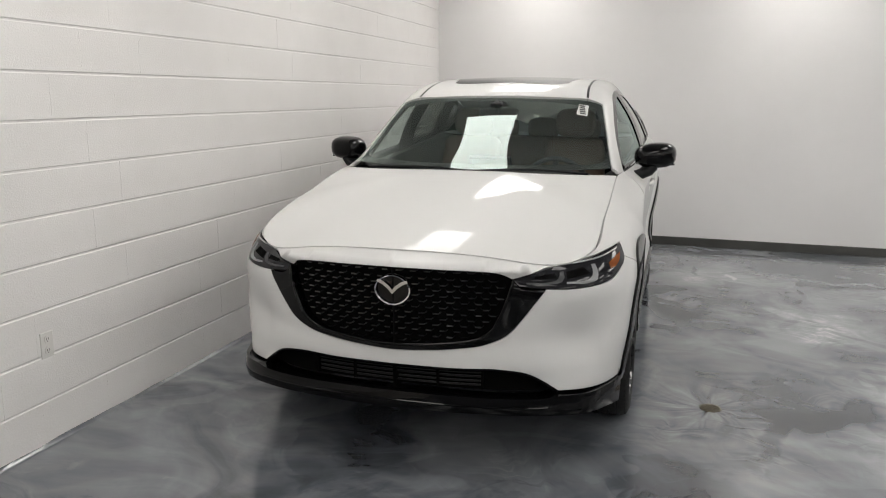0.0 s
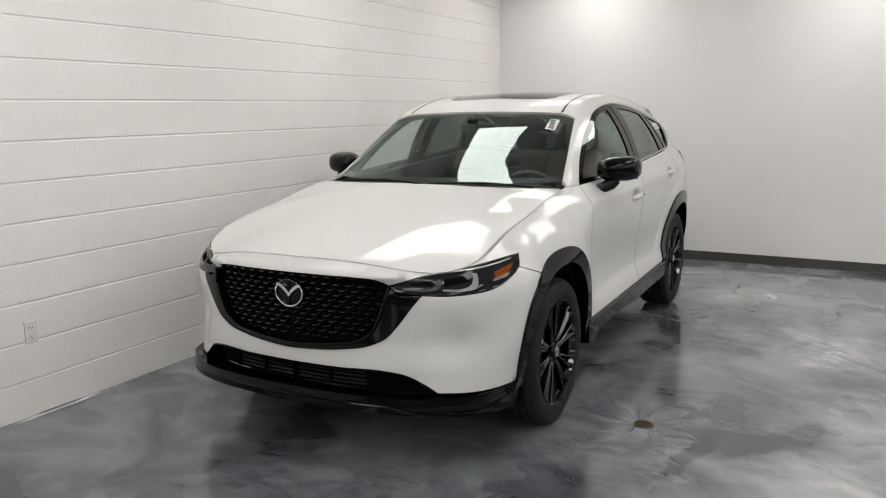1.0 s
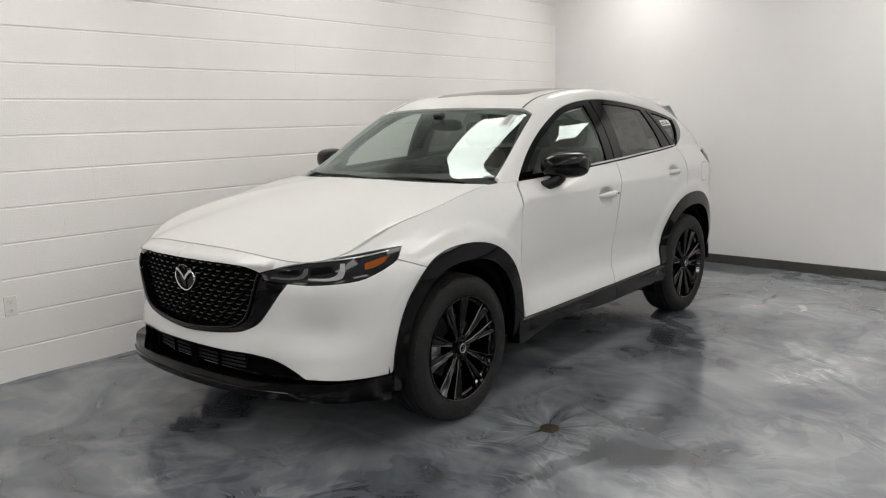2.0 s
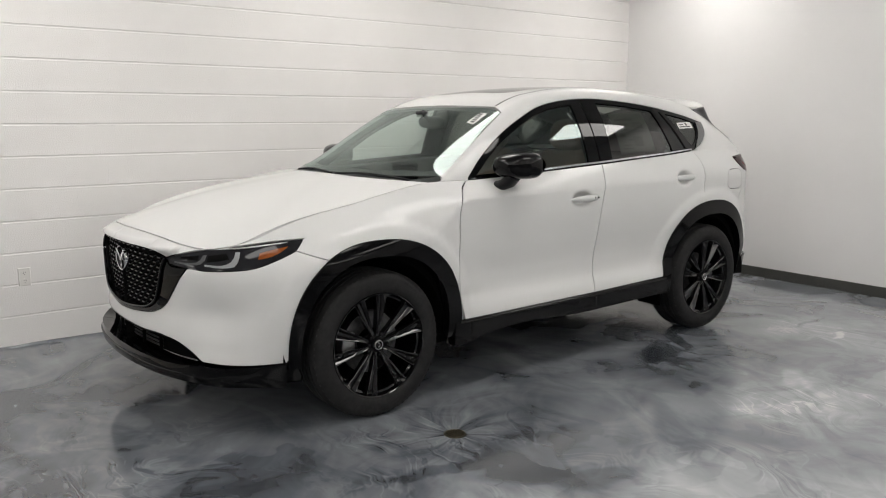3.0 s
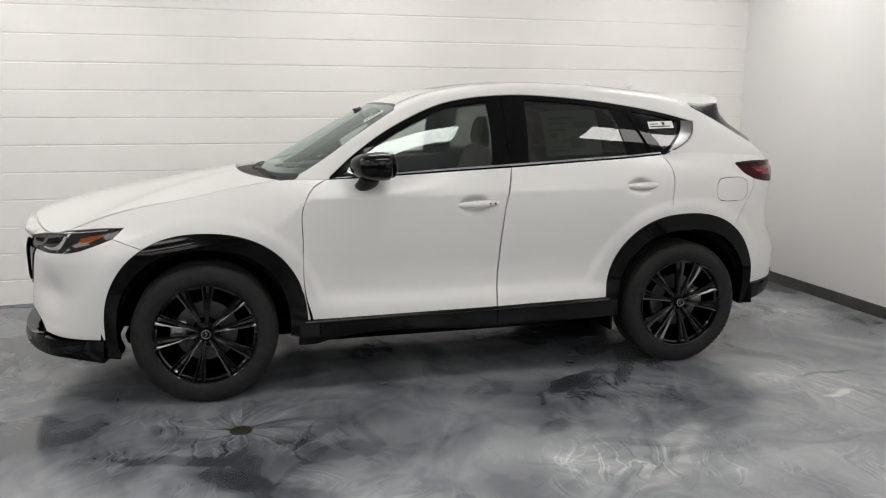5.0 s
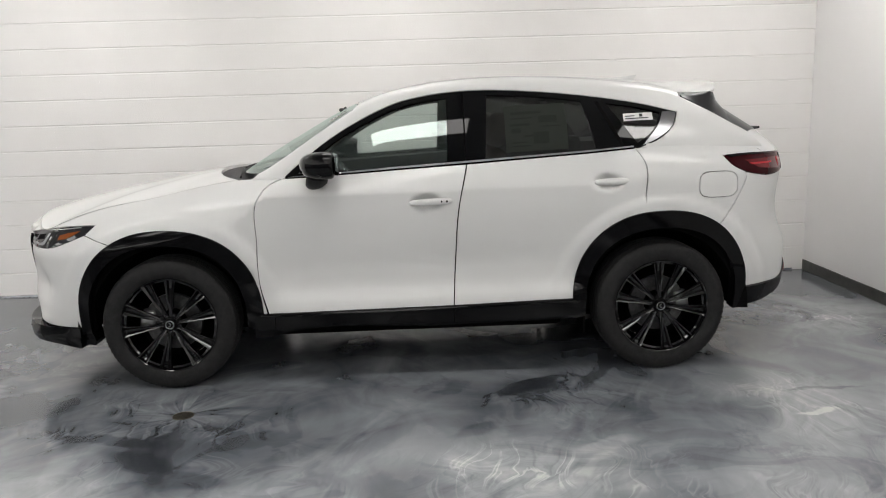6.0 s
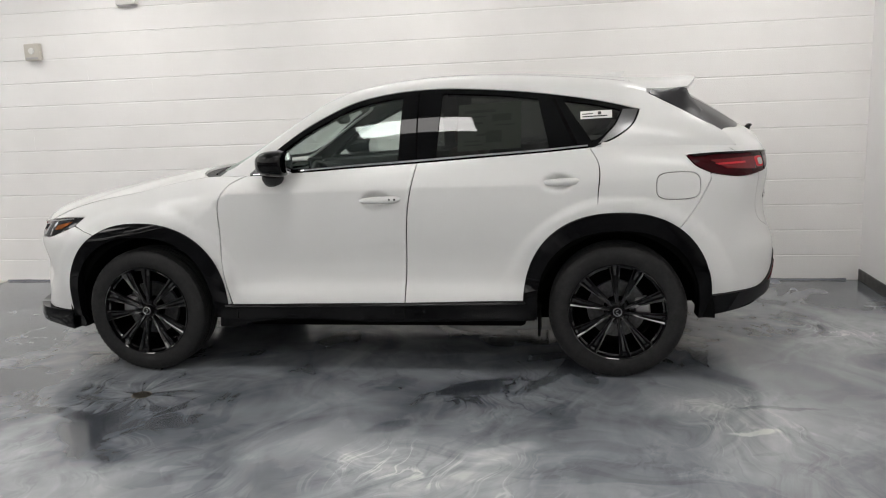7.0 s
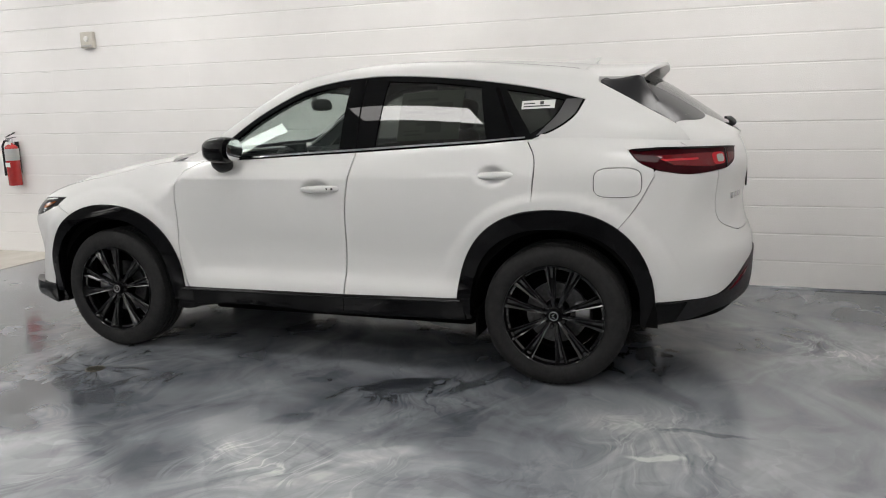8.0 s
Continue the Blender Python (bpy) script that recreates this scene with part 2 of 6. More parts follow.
def panel(name, outline, fn, material, parent, holes=(), step=0.035, depth=0.016, gap=0.002, off=0.0, side=1, whole=False, scale=1.0, label=""):
    """Sheet that covers an outline on the surface fn(a, b), with its edges turned in by depth. side -1: on the car's other side; whole: both halves in one sheet."""
    outline = np.array(outline, float) * (1, scale)
    holes = [np.array(h, float) * (1, scale) for h in holes]
    loops = [shrunk(outline, gap) if gap else outline] + [shrunk(h, -gap) if gap else h for h in holes]
    if whole:
        loops = [np.c_[np.where(np.abs(p[:, 0]) <= gap * 1.5, 0, p[:, 0]), p[:, 1]] if whole == 1 else p for p in loops]
    v2, f = fill(loops, step)
    sv = v2 / (1, scale)

    def place(a, b):
        e = 1e-3
        p = fn(a, b)
        n = np.cross(fn(a + e, b) - fn(a - e, b), fn(a, b + e) - fn(a, b - e))
        n /= np.linalg.norm(n, axis=1)[:, None] + 1e-12
        out = p - np.c_[np.clip(p[:, 0], -2.9, 0.2), 0 * p[:, 1], np.clip(p[:, 2], 0.5, 0.9)]
        n *= np.where(np.sum(n * out, axis=1) < 0, -1, 1)[:, None]
        return p + n * off, n

    p, n = place(sv[:, 0], sv[:, 1])
    t = p[f]
    fl = np.sum(np.cross(t[:, 1] - t[:, 0], t[:, 2] - t[:, 0]) * n[f].mean(1), axis=1) < 0
    f = np.where(fl[:, None], f[:, ::-1], f)
    verts, norms, faces = [p], [n], [tuple(q) for q in f.tolist()]
    if depth:
        count = {}
        for q in f.tolist():
            for a, b in ((q[0], q[1]), (q[1], q[2]), (q[2], q[0])):
                count[(a, b)] = 1
        rim = [(a, b) for a, b in count if (b, a) not in count]
        if whole:
            rim = [(a, b) for a, b in rim if abs(p[a, 1]) > 1e-4 or abs(p[b, 1]) > 1e-4]
        base = len(p)
        ev, en = [], []
        for a, b in rim:
            q = np.array([p[a], p[b], p[b] - n[b] * depth, p[a] - n[a] * depth])
            nn = np.cross(q[3] - q[0], q[1] - q[0])
            nn = nn / (np.linalg.norm(nn) + 1e-12)
            ev += list(q)
            en += [nn] * 4
            faces.append((base, base + 3, base + 2, base + 1))
            base += 4
        if ev:
            verts.append(np.array(ev))
            norms.append(np.array(en))
    verts, norms = np.vstack(verts), np.vstack(norms)
    if side < 0 or whole:
        mv, mn = verts * (1, -1, 1), norms * (1, -1, 1)
        mf = [tuple(reversed(q)) for q in faces]
        if whole:
            k = len(verts)
            verts, norms = np.vstack([verts, mv]), np.vstack([norms, mn])
            faces = faces + [tuple(i + k for i in q) for q in mf]
        else:
            verts, norms, faces = mv, mn, mf
    ob = link_mesh(name, verts, faces, material, parent, True, norms)
    return tagged(ob, label)


# ---------------------------------------------------------------- room
WALL_X, BACK_Y, HIGH = -2.545, 8.53, 3.06
FAR_X, NEAR_Y = 13.2, -11.0
COURSE = 0.2032
# the block wall stands a degree off the room's axes, in line with the car
ALONG = pose(WALL_X + 0.015, 2.7, 0, 0, 0, 1.05) @ pose(-WALL_X, -2.7, 0)
EPOXY_Y = 0.95


# floor spots: middle, radius, tone; (0.0, 6.5) paints in the car's dark reflection
POURS_AND_REFLECTION = ((0.95, 5.75, 0.7, 0.10), (1.1, 5.45, 0.45, 0.06), (0.4, 7.05, 0.7, 0.08), (-1.1, 7.95, 0.65, 0.11), (1.2, 7.2, 0.9, 0.06), (1.05, 3.75, 0.5, 0.06), (-0.2, 3.05, 0.5, 0.05), (0.6, 6.0, 1.6, 0.04), (2.1, 4.4, 2.0, 0.05), (1.9, 6.4, 1.6, 0.04),
         (0.12, 5.82, 0.32, -0.11), (0.45, 5.52, 0.28, -0.08), (0.85, 4.1, 0.55, -0.07), (0.78, 4.6, 0.4, -0.06), (-1.9, 2.6, 1.9, -0.06), (-0.3, 2.5, 1.6, -0.06), (0.0, 6.5, 0.9, -0.05), (0.6, 3.65, 0.7, -0.045), (1.0, 5.15, 0.35, -0.06), (0.35, 6.6, 0.3, -0.07))


# drawn-out tongues of resin: middle, turn in degrees, half length, half width, tone
TONGUES = ((0.0, 5.81, 134, 0.25, 0.06, -0.15), (-0.16, 6.2, 150, 0.4, 0.05, -0.07), (0.56, 5.51, 134, 0.15, 0.07, -0.06), (0.55, 3.74, 75, 0.32, 0.05, -0.09), (0.8, 3.98, 60, 0.24, 0.09, -0.09),
           (1.0, 4.25, 80, 0.2, 0.1, -0.07), (0.49, 7.14, 100, 0.13, 0.03, 0.16), (0.2, 7.3, 95, 0.2, 0.02, -0.1), (0.98, 5.5, 70, 0.24, 0.1, 0.07), (0.8, 6.06, 120, 0.24, 0.07, 0.09))
# where fine feathers show: middle, radius, pale lines, dark lines
FEATHERS = ((1.05, 5.75, 0.75, 0.13, 0.05), (0.15, 5.9, 0.6, 0.05, 0.1), (0.45, 3.9, 0.75, 0.09, 0.1), (-1.08, 7.95, 0.6, 0.14, 0.05), (0.4, 7.15, 0.7, 0.08, 0.06), (-0.2, 2.7, 0.9, 0.07, 0.07),
            (1.4, 4.6, 1.0, 0.05, 0.05), (1.5, 6.6, 1.0, 0.06, 0.05))


def epoxy():
    """Poured metallic epoxy: broad clouds, feathered streaks drawn out along their flow, a star of streaks round the drain."""
    m = mat("grey_marbled_epoxy", (0.1, 0.105, 0.11), 0.12)
    n = Nodes(m)
    co = n.coords()

    def bent(vector, scale, amount):
        w = n.noise(vector, scale, 2, 0.5)
        a = n.add("ShaderNodeVectorMath")
        a.operation = "MULTIPLY_ADD"
        a.inputs[1].default_value = (amount, amount, 0)
        n.link(w.outputs["Color"], a.inputs[0])
        n.link(vector, a.inputs[2])
        return a.outputs[0]

    def mixed(a, b, f):
        k = n.add("ShaderNodeMix")
        if isinstance(f, float):
            k.inputs[0].default_value = f
        else:
            n.link(f, k.inputs[0])
        n.link(a, k.inputs[2])
        n.link(b, k.inputs[3])
        return k.outputs[0]

    flow = bent(co, 0.55, 1.6)
    broad = n.noise(flow, 0.75, 3, 0.5, 0.4).outputs["Fac"]
    mid = n.noise(bent(flow, 1.6, 0.5), 1.9, 4, 0.55, 0.8).outputs["Fac"]
    # drawn-out streaks
    st = n.add("ShaderNodeMapping")
    st.inputs["Scale"].default_value = (1.0, 3.2, 1.0)
    st.inputs["Rotation"].default_value = (0, 0, 0.5)
    n.link(bent(bent(co, 0.7, 1.6), 2.2, 0.35), st.inputs["Vector"])
    streak = n.noise(st.outputs[0], 1.3, 4, 0.55, 0.5).outputs["Fac"]
    # star round the drain
    off = n.add("ShaderNodeVectorMath")
    off.operation = "SUBTRACT"
    off.inputs[1].default_value = (0.28, 4.03, 0)
    n.link(co, off.inputs[0])
    sep = n.add("ShaderNodeSeparateXYZ")
    n.link(off.outputs[0], sep.inputs[0])
    turn = n.add("ShaderNodeMath")
    turn.operation = "ARCTAN2"
    n.link(sep.outputs["Y"], turn.inputs[0])
    n.link(sep.outputs["X"], turn.inputs[1])
    far = n.add("ShaderNodeVectorMath")
    far.operation = "LENGTH"
    n.link(off.outputs[0], far.inputs[0])
    polar = n.add("ShaderNodeCombineXYZ")
    tw = n.add("ShaderNodeMath")
    tw.operation = "MULTIPLY_ADD"
    tw.inputs[1].default_value = 0.8
    n.link(far.outputs["Value"], tw.inputs[0])
    n.link(turn.outputs[0], tw.inputs[2])
    n.link(tw.outputs[0], polar.inputs["X"])
    n.link(far.outputs["Value"], polar.inputs["Y"])
    rays = n.add("ShaderNodeMath")
    rays.operation, rays.inputs[1].default_value, rays.inputs[2].default_value = "MULTIPLY_ADD", 1.6, -0.31
    n.link(n.noise(bent(polar.outputs[0], 1.5, 0.9), 1.9, 5, 0.6, 0.5).outputs["Fac"], rays.inputs[0])
    star = rays.outputs[0]
    near = n.add("ShaderNodeMapRange")
    near.interpolation_type = "SMOOTHSTEP"
    near.inputs["From Min"].default_value, near.inputs["From Max"].default_value = 0.05, 0.62
    near.inputs["To Min"].default_value, near.inputs["To Max"].default_value = 0.42, 0.0
    n.link(far.outputs["Value"], near.inputs["Value"])
    tone = mixed(mixed(broad, mid, 0.33), streak, 0.16)
    # patches with a crisp shore, pale over dark
    for kind, lo, hi, gain in ((1.15, 0.535, 0.60, 0.03), (0.9, 0.55, 0.58, -0.04), (2.3, 0.58, 0.61, 0.02)):
        shift = n.add("ShaderNodeVectorMath")
        shift.operation, shift.inputs[1].default_value = "ADD", (7.3 * kind, 3.1 / kind, 0)
        n.link(bent(bent(co, 0.8, 1.3), 2.6, 0.45), shift.inputs[0])
        edge = n.add("ShaderNodeMapRange")
        edge.interpolation_type = "SMOOTHSTEP"
        edge.inputs["From Min"].default_value, edge.inputs["From Max"].default_value = lo, hi
        edge.inputs["To Min"].default_value, edge.inputs["To Max"].default_value = 0.0, gain
        n.link(n.noise(shift.outputs[0], kind, 8, 0.56, 0.5).outputs["Fac"], edge.inputs["Value"])
        more = n.add("ShaderNodeMath")
        more.operation = "ADD"
        n.link(tone, more.inputs[0])
        n.link(edge.outputs[0], more.inputs[1])
        tone = more.outputs[0]
    tone = mixed(tone, star, near.outputs[0])
    # pale and dark pours and the car's painted-in reflection, feathered by the flow
    feather = bent(bent(co, 1.3, 0.55), 5.0, 0.16)
    back = n.add("ShaderNodeVectorMath")
    back.operation = "SUBTRACT"
    back.inputs[1].default_value = (0.355, 0.355, 0)
    n.link(feather, back.inputs[0])
    # fine feathers, drawn out by a strong swirl, shown where pale resin was poured
    st2 = n.add("ShaderNodeMapping")
    st2.inputs["Scale"].default_value = (1.0, 4.5, 1.0)
    st2.inputs["Rotation"].default_value = (0, 0, -0.25)
    n.link(bent(bent(co, 0.9, 1.3), 3.0, 0.5), st2.inputs["Vector"])
    fine = n.noise(st2.outputs[0], 2.2, 6, 0.62, 0.35).outputs["Fac"]
    fine_off = n.add("ShaderNodeMath")
    fine_off.operation, fine_off.inputs[1].default_value = "SUBTRACT", 0.47
    n.link(fine, fine_off.inputs[0])
    for bx, by, wide, amount in POURS_AND_REFLECTION:
        gone = n.add("ShaderNodeVectorMath")
        gone.operation = "DISTANCE"
        gone.inputs[1].default_value = (bx, by, 0)
        n.link(back.outputs[0], gone.inputs[0])
        fade = n.add("ShaderNodeMapRange")
        fade.interpolation_type = "SMOOTHERSTEP"
        fade.inputs["From Min"].default_value, fade.inputs["From Max"].default_value = 0.0, wide
        fade.inputs["To Min"].default_value, fade.inputs["To Max"].default_value = amount, 0.0
        n.link(gone.outputs["Value"], fade.inputs["Value"])
        plus = n.add("ShaderNodeMath")
        if amount > 0.05:
            gain = n.add("ShaderNodeMath")
            gain.operation, gain.inputs[1].default_value, gain.inputs[2].default_value = "MULTIPLY_ADD", 4.5, 0.5
            n.link(fine_off.outputs[0], gain.inputs[0])
            plus.operation = "MULTIPLY_ADD"
            n.link(fade.outputs[0], plus.inputs[0])
            n.link(gain.outputs[0], plus.inputs[1])
            n.link(tone, plus.inputs[2])
        else:
            plus.operation = "ADD"
            n.link(tone, plus.inputs[0])
            n.link(fade.outputs[0], plus.inputs[1])
        tone = plus.outputs[0]
    def total(a, b):
        k = n.add("ShaderNodeMath")
        k.operation = "ADD"
        n.link(a, k.inputs[0])
        n.link(b, k.inputs[1])
        return k.outputs[0]

    def ranged(v, lo, hi, a, b):
        k = n.add("ShaderNodeMapRange")
        k.interpolation_type = "SMOOTHSTEP"
        for name, value in (("From Min", lo), ("From Max", hi), ("To Min", a), ("To Max", b)):
            k.inputs[name].default_value = value
        n.link(v, k.inputs["Value"])
        return k.outputs[0]

    def times(a, b):
        k = n.add("ShaderNodeMath")
        k.operation = "MULTIPLY"
        n.link(a, k.inputs[0])
        n.link(b, k.inputs[1])
        return k.outputs[0]

    ragged = bent(bent(co, 3.0, 0.16), 14.0, 0.05)
    for tx, ty, angle, long, wide, amount in TONGUES:
        place = n.add("ShaderNodeMapping")
        place.vector_type = "TEXTURE"
        place.inputs["Location"].default_value = (tx + 0.105, ty + 0.105, 0)
        place.inputs["Rotation"].default_value = (0, 0, radians(angle))
        place.inputs["Scale"].default_value = (long, wide, 1)
        n.link(ragged, place.inputs["Vector"])
        size = n.add("ShaderNodeVectorMath")
        size.operation = "LENGTH"
        n.link(place.outputs[0], size.inputs[0])
        tone = total(tone, ranged(size.outputs["Value"], 0.55, 1.15, amount, 0.0))

    def lines(turn, scale, stretch, thin, seed):
        """Thin drawn-out lines: the places where a warped noise passes its middle."""
        k = n.add("ShaderNodeMapping")
        k.inputs["Location"].default_value = (seed, seed * 1.7, 0)
        k.inputs["Rotation"].default_value = (0, 0, turn)
        k.inputs["Scale"].default_value = (1.0, stretch, 1.0)
        n.link(bent(bent(co, 1.1, 1.0), 4.0, 0.3), k.inputs["Vector"])
        away = n.add("ShaderNodeMath")
        away.operation = "SUBTRACT"
        away.inputs[1].default_value = 0.5
        n.link(n.noise(k.outputs[0], scale, 3, 0.55, 0.6).outputs["Fac"], away.inputs[0])
        size = n.add("ShaderNodeMath")
        size.operation = "ABSOLUTE"
        n.link(away.outputs[0], size.inputs[0])
        return ranged(size.outputs[0], 0.0, thin, 1.0, 0.0)

    pale_lines, dark_lines = lines(0.5, 2.4, 3.0, 0.05, 3.1), lines(-0.4, 1.8, 3.0, 0.045, 8.3)
    patchy = ranged(n.noise(co, 2.6, 2).outputs["Fac"], 0.4, 0.6, 0.0, 1.0)
    for fx, fy, wide, pale, dark in FEATHERS:
        gone = n.add("ShaderNodeVectorMath")
        gone.operation = "DISTANCE"
        gone.inputs[1].default_value = (fx, fy, 0)
        n.link(back.outputs[0], gone.inputs[0])
        near_by = times(patchy, ranged(gone.outputs["Value"], 0.1 * wide, wide, 1.0, 0.0))
        for found, amount in ((pale_lines, pale), (dark_lines, -dark)):
            k = n.add("ShaderNodeMath")
            k.operation, k.inputs[1].default_value = "MULTIPLY", amount
            n.link(times(near_by, found), k.inputs[0])
            tone = total(tone, k.outputs[0])
    col = n.ramp(tone, [(0.31, (0.029, 0.032, 0.039)), (0.42, (0.091, 0.1, 0.114)), (0.53, (0.193, 0.205, 0.222)), (0.64, (0.31, 0.322, 0.333)), (0.78, (0.51, 0.517, 0.51))])
    n.link(col, n.bsdf.inputs["Base Color"])
    n.link(n.ramp(mid, spread(0.11, 0.17)), n.bsdf.inputs["Roughness"])
    n.bsdf.inputs["IOR"].default_value = 1.85
    n.bump(n.noise(co, 3.0, 3).outputs["Fac"], 0.06, 0.02)
    return m


EPOXY = epoxy()
CONCRETE = mottled(mat("bare_concrete", (0.46, 0.43, 0.38), 0.5), 1.5, (0.42, 0.395, 0.35), (0.5, 0.47, 0.42), 0.35, 0.6, 0.1, 30)
BLOCKMAT = mottled(mat("white_painted_block", (0.8, 0.785, 0.77), 0.5), 2.0, (0.78, 0.765, 0.75), (0.82, 0.805, 0.79), 0.36, 0.55, 0.25, 130, True)
PLASTER = mottled(mat("white_painted_drywall", (0.77, 0.76, 0.75), 0.45), 1.2, (0.75, 0.74, 0.735), (0.79, 0.78, 0.775), 0.35, 0.5, 0.06, 90)
GREYWALL = mottled(mat("dark_grey_unseen_wall", (0.24, 0.24, 0.245), 0.5), 1.2, (0.22, 0.22, 0.225), (0.26, 0.26, 0.265), 0.4, 0.6, 0.06, 90)
BASEMAT = mottled(mat("dark_vinyl_base", (0.05, 0.05, 0.045), 0.45), 6, (0.045, 0.045, 0.041), (0.062, 0.062, 0.056), 0.4, 0.55)
CEILMAT = mottled(mat("white_ceiling_tile", (0.86, 0.86, 0.85), 0.8), 3, (0.84, 0.84, 0.83), (0.88, 0.88, 0.87), 0.7, 0.9)
PLASTIC = mat("white_plastic", (0.72, 0.71, 0.68), 0.35)


def slab(name, lo, hi, material, label, category, kind="structure"):
    bm = bmesh.new()
    box(bm, lo, hi)
    return tagged(part(name, bm, material), label, category, "", kind)


slab("floor", (WALL_X - 0.3, NEAR_Y, -0.2), (FAR_X, BACK_Y + 0.2, 0), EPOXY, "glossy grey marbled epoxy floor with swirls", "floor")
slab("floor_beyond", (WALL_X - 0.3, NEAR_Y, -0.1), (-1.5, EPOXY_Y, 0.004), CONCRETE, "pale beige bare concrete floor beyond the epoxy", "floor")
slab("wall_back", (WALL_X - 0.5, BACK_Y, -0.2), (FAR_X + 0.2, BACK_Y + 0.2, HIGH), PLASTER, "smooth white painted wall with dark base", "wall")
# far and front walls are unseen; their grey keeps gloss black reflections dark
slab("wall_far", (FAR_X, NEAR_Y, -0.2), (FAR_X + 0.2, BACK_Y, HIGH), GREYWALL, "plain dark grey wall, unseen", "wall")
slab("wall_front", (WALL_X - 0.3, NEAR_Y - 0.2, -0.2), (FAR_X + 0.2, NEAR_Y, HIGH), GREYWALL, "plain dark grey wall, unseen", "wall")
slab("ceiling", (WALL_X - 0.3, NEAR_Y - 0.2, HIGH), (FAR_X + 0.2, BACK_Y + 0.2, HIGH + 0.2), CEILMAT, "plain white ceiling with panel lights", "ceiling")
bm = bmesh.new()
box(bm, (WALL_X - 0.09, BACK_Y - 0.012, 0), (FAR_X, BACK_Y, 0.09), 0.004)
tagged(part("baseboard", bm, BASEMAT), "dark olive-grey vinyl baseboard along the white wall", "baseboard", "", "structure")

# painted concrete-block wall: mortar backing, blocks set proud of it
wall_block = slab("wall_block", (WALL_X - 0.3, NEAR_Y, -0.2), (WALL_X - 0.006, BACK_Y, HIGH), BLOCKMAT, "white painted concrete block wall with raked bed joints", "wall")
wall_block.matrix_basis = ALONG

bm = bmesh.new()
rng = random.Random(11)
line = [(y, 0.012 + 0.006 * rng.random()) for y in np.arange(EPOXY_Y, BACK_Y - 0.01, 0.11)]
rows = [[bm.verts.new(p) for p in ((WALL_X + 0.018, y, 0.001), (WALL_X + 0.008, y, 0.005), (WALL_X + 0.0025, y, h), (WALL_X - 0.004, y, h))] for y, h in line]
for a, b in zip(rows, rows[1:]):
    for i in range(3):
        bm.faces.new((a[i], b[i], b[i + 1], a[i + 1]))
bmesh.ops.recalc_face_normals(bm, faces=bm.faces[:])
bmesh.ops.transform(bm, matrix=ALONG, verts=bm.verts[:])
tagged(part("trim", bm, EPOXY, smooth=60), "thin ragged grey epoxy edge run up the wall foot", "trim", "", "structure")

# ceiling light panels, the outermost added out of view as fill
LAMPMAT = bpy.data.materials.new("light_panel")
LAMPMAT.use_nodes = True
LAMPMAT.node_tree.nodes["Principled BSDF"].inputs["Emission Color"].default_value = (1.0, 0.985, 0.955, 1)
LAMPMAT.node_tree.nodes["Principled BSDF"].inputs["Emission Strength"].default_value = 7.8


def ceiling_light(x, y, lx, ly):
    bm = bmesh.new()
    box(bm, (-lx / 2 - 0.02, -ly / 2 - 0.02, -0.03), (lx / 2 + 0.02, ly / 2 + 0.02, 0.0), 0.004)
    ob = part("ceiling_light", bm, PLASTIC)
    tagged(ob, "white framed rectangular panel light on the ceiling, outermost ones added", "ceiling light", "ceiling panel lights")
    bm = bmesh.new()
    box(bm, (-lx / 2, -ly / 2, -0.034), (lx / 2, ly / 2, -0.029))
    part("diffuser", bm, LAMPMAT, ob)
    ob.matrix_basis = pose(x, y, HIGH)
    return ob


# column 10.8 and rows -7.25, -9.7 are unseen, added to light walls and car
for px, py in [(a, b) for a in (-1.48, 0.98, 3.44, 5.9, 8.35, 10.8) for b in (7.62, 4.98, 2.51, 0.07, -2.37, -4.8, -7.25, -9.7)]:
    ceiling_light(px, py, 0.61, 1.22)


# ---------------------------------------------------------------- the car's surfaces
# local frame: x ahead from the front axle, y to the car's left, z up
suv = tagged(new("suv"), "pearl white suv with gloss black wheels on the epoxy floor", "car")
CAR = pose(-1.012, 3.842, 0, 0, 0, -88.5)

OUT = curve([(0.93, 0), (0.91, 0.3), (0.865, 0.5), (0.795, 0.65), (0.69, 0.785), (0.55, 0.87), (0.38, 0.908), (0.15, 0.918), (-0.3, 0.91), (-0.9, 0.908), (-1.6, 0.912),
             (-2.3, 0.92), (-2.75, 0.918), (-3.05, 0.893), (-3.25, 0.84), (-3.4, 0.755), (-3.52, 0.6), (-3.59, 0.4), (-3.63, 0.2), (-3.64, 0)], 0.01)
for _ in range(60):
    far = np.vstack([OUT[1:2] * (1, -1), OUT, OUT[-2:-1] * (1, -1)])
    OUT = (far[:-2] + 2 * far[1:-1] + far[2:]) / 4
ARC = np.r_[0, np.cumsum(np.linalg.norm(np.diff(OUT, axis=0), axis=1))]
END = ARC[-1]
tan = np.gradient(OUT, ARC, axis=0)
for _ in range(30):
    tan = np.vstack([tan[:1], (tan[:-2] + 2 * tan[1:-1] + tan[2:]) / 4, tan[-1:]])
NRM = np.c_[tan[:, 1], -tan[:, 0]]
NRM /= np.linalg.norm(NRM, axis=1)[:, None]
NRM *= np.where(np.sum(NRM * (OUT - (-1.3, 0)), axis=1) < 0, -1, 1)[:, None]
NRM[0], NRM[-1] = (1, 0), (-1, 0)


def at_arc(table, s):
    s = np.clip(s, 0, END)
    return np.c_[np.interp(s, ARC, table[:, 0]), np.interp(s, ARC, table[:, 1])]


IX = np.argmax(OUT[:, 1] > 0.70)


def sx(x):
    """Distance along the outline at which the side stands at x."""
    k = slice(IX, len(OUT))
    return np.interp(-np.asarray(x, float), -OUT[k, 0], ARC[k])


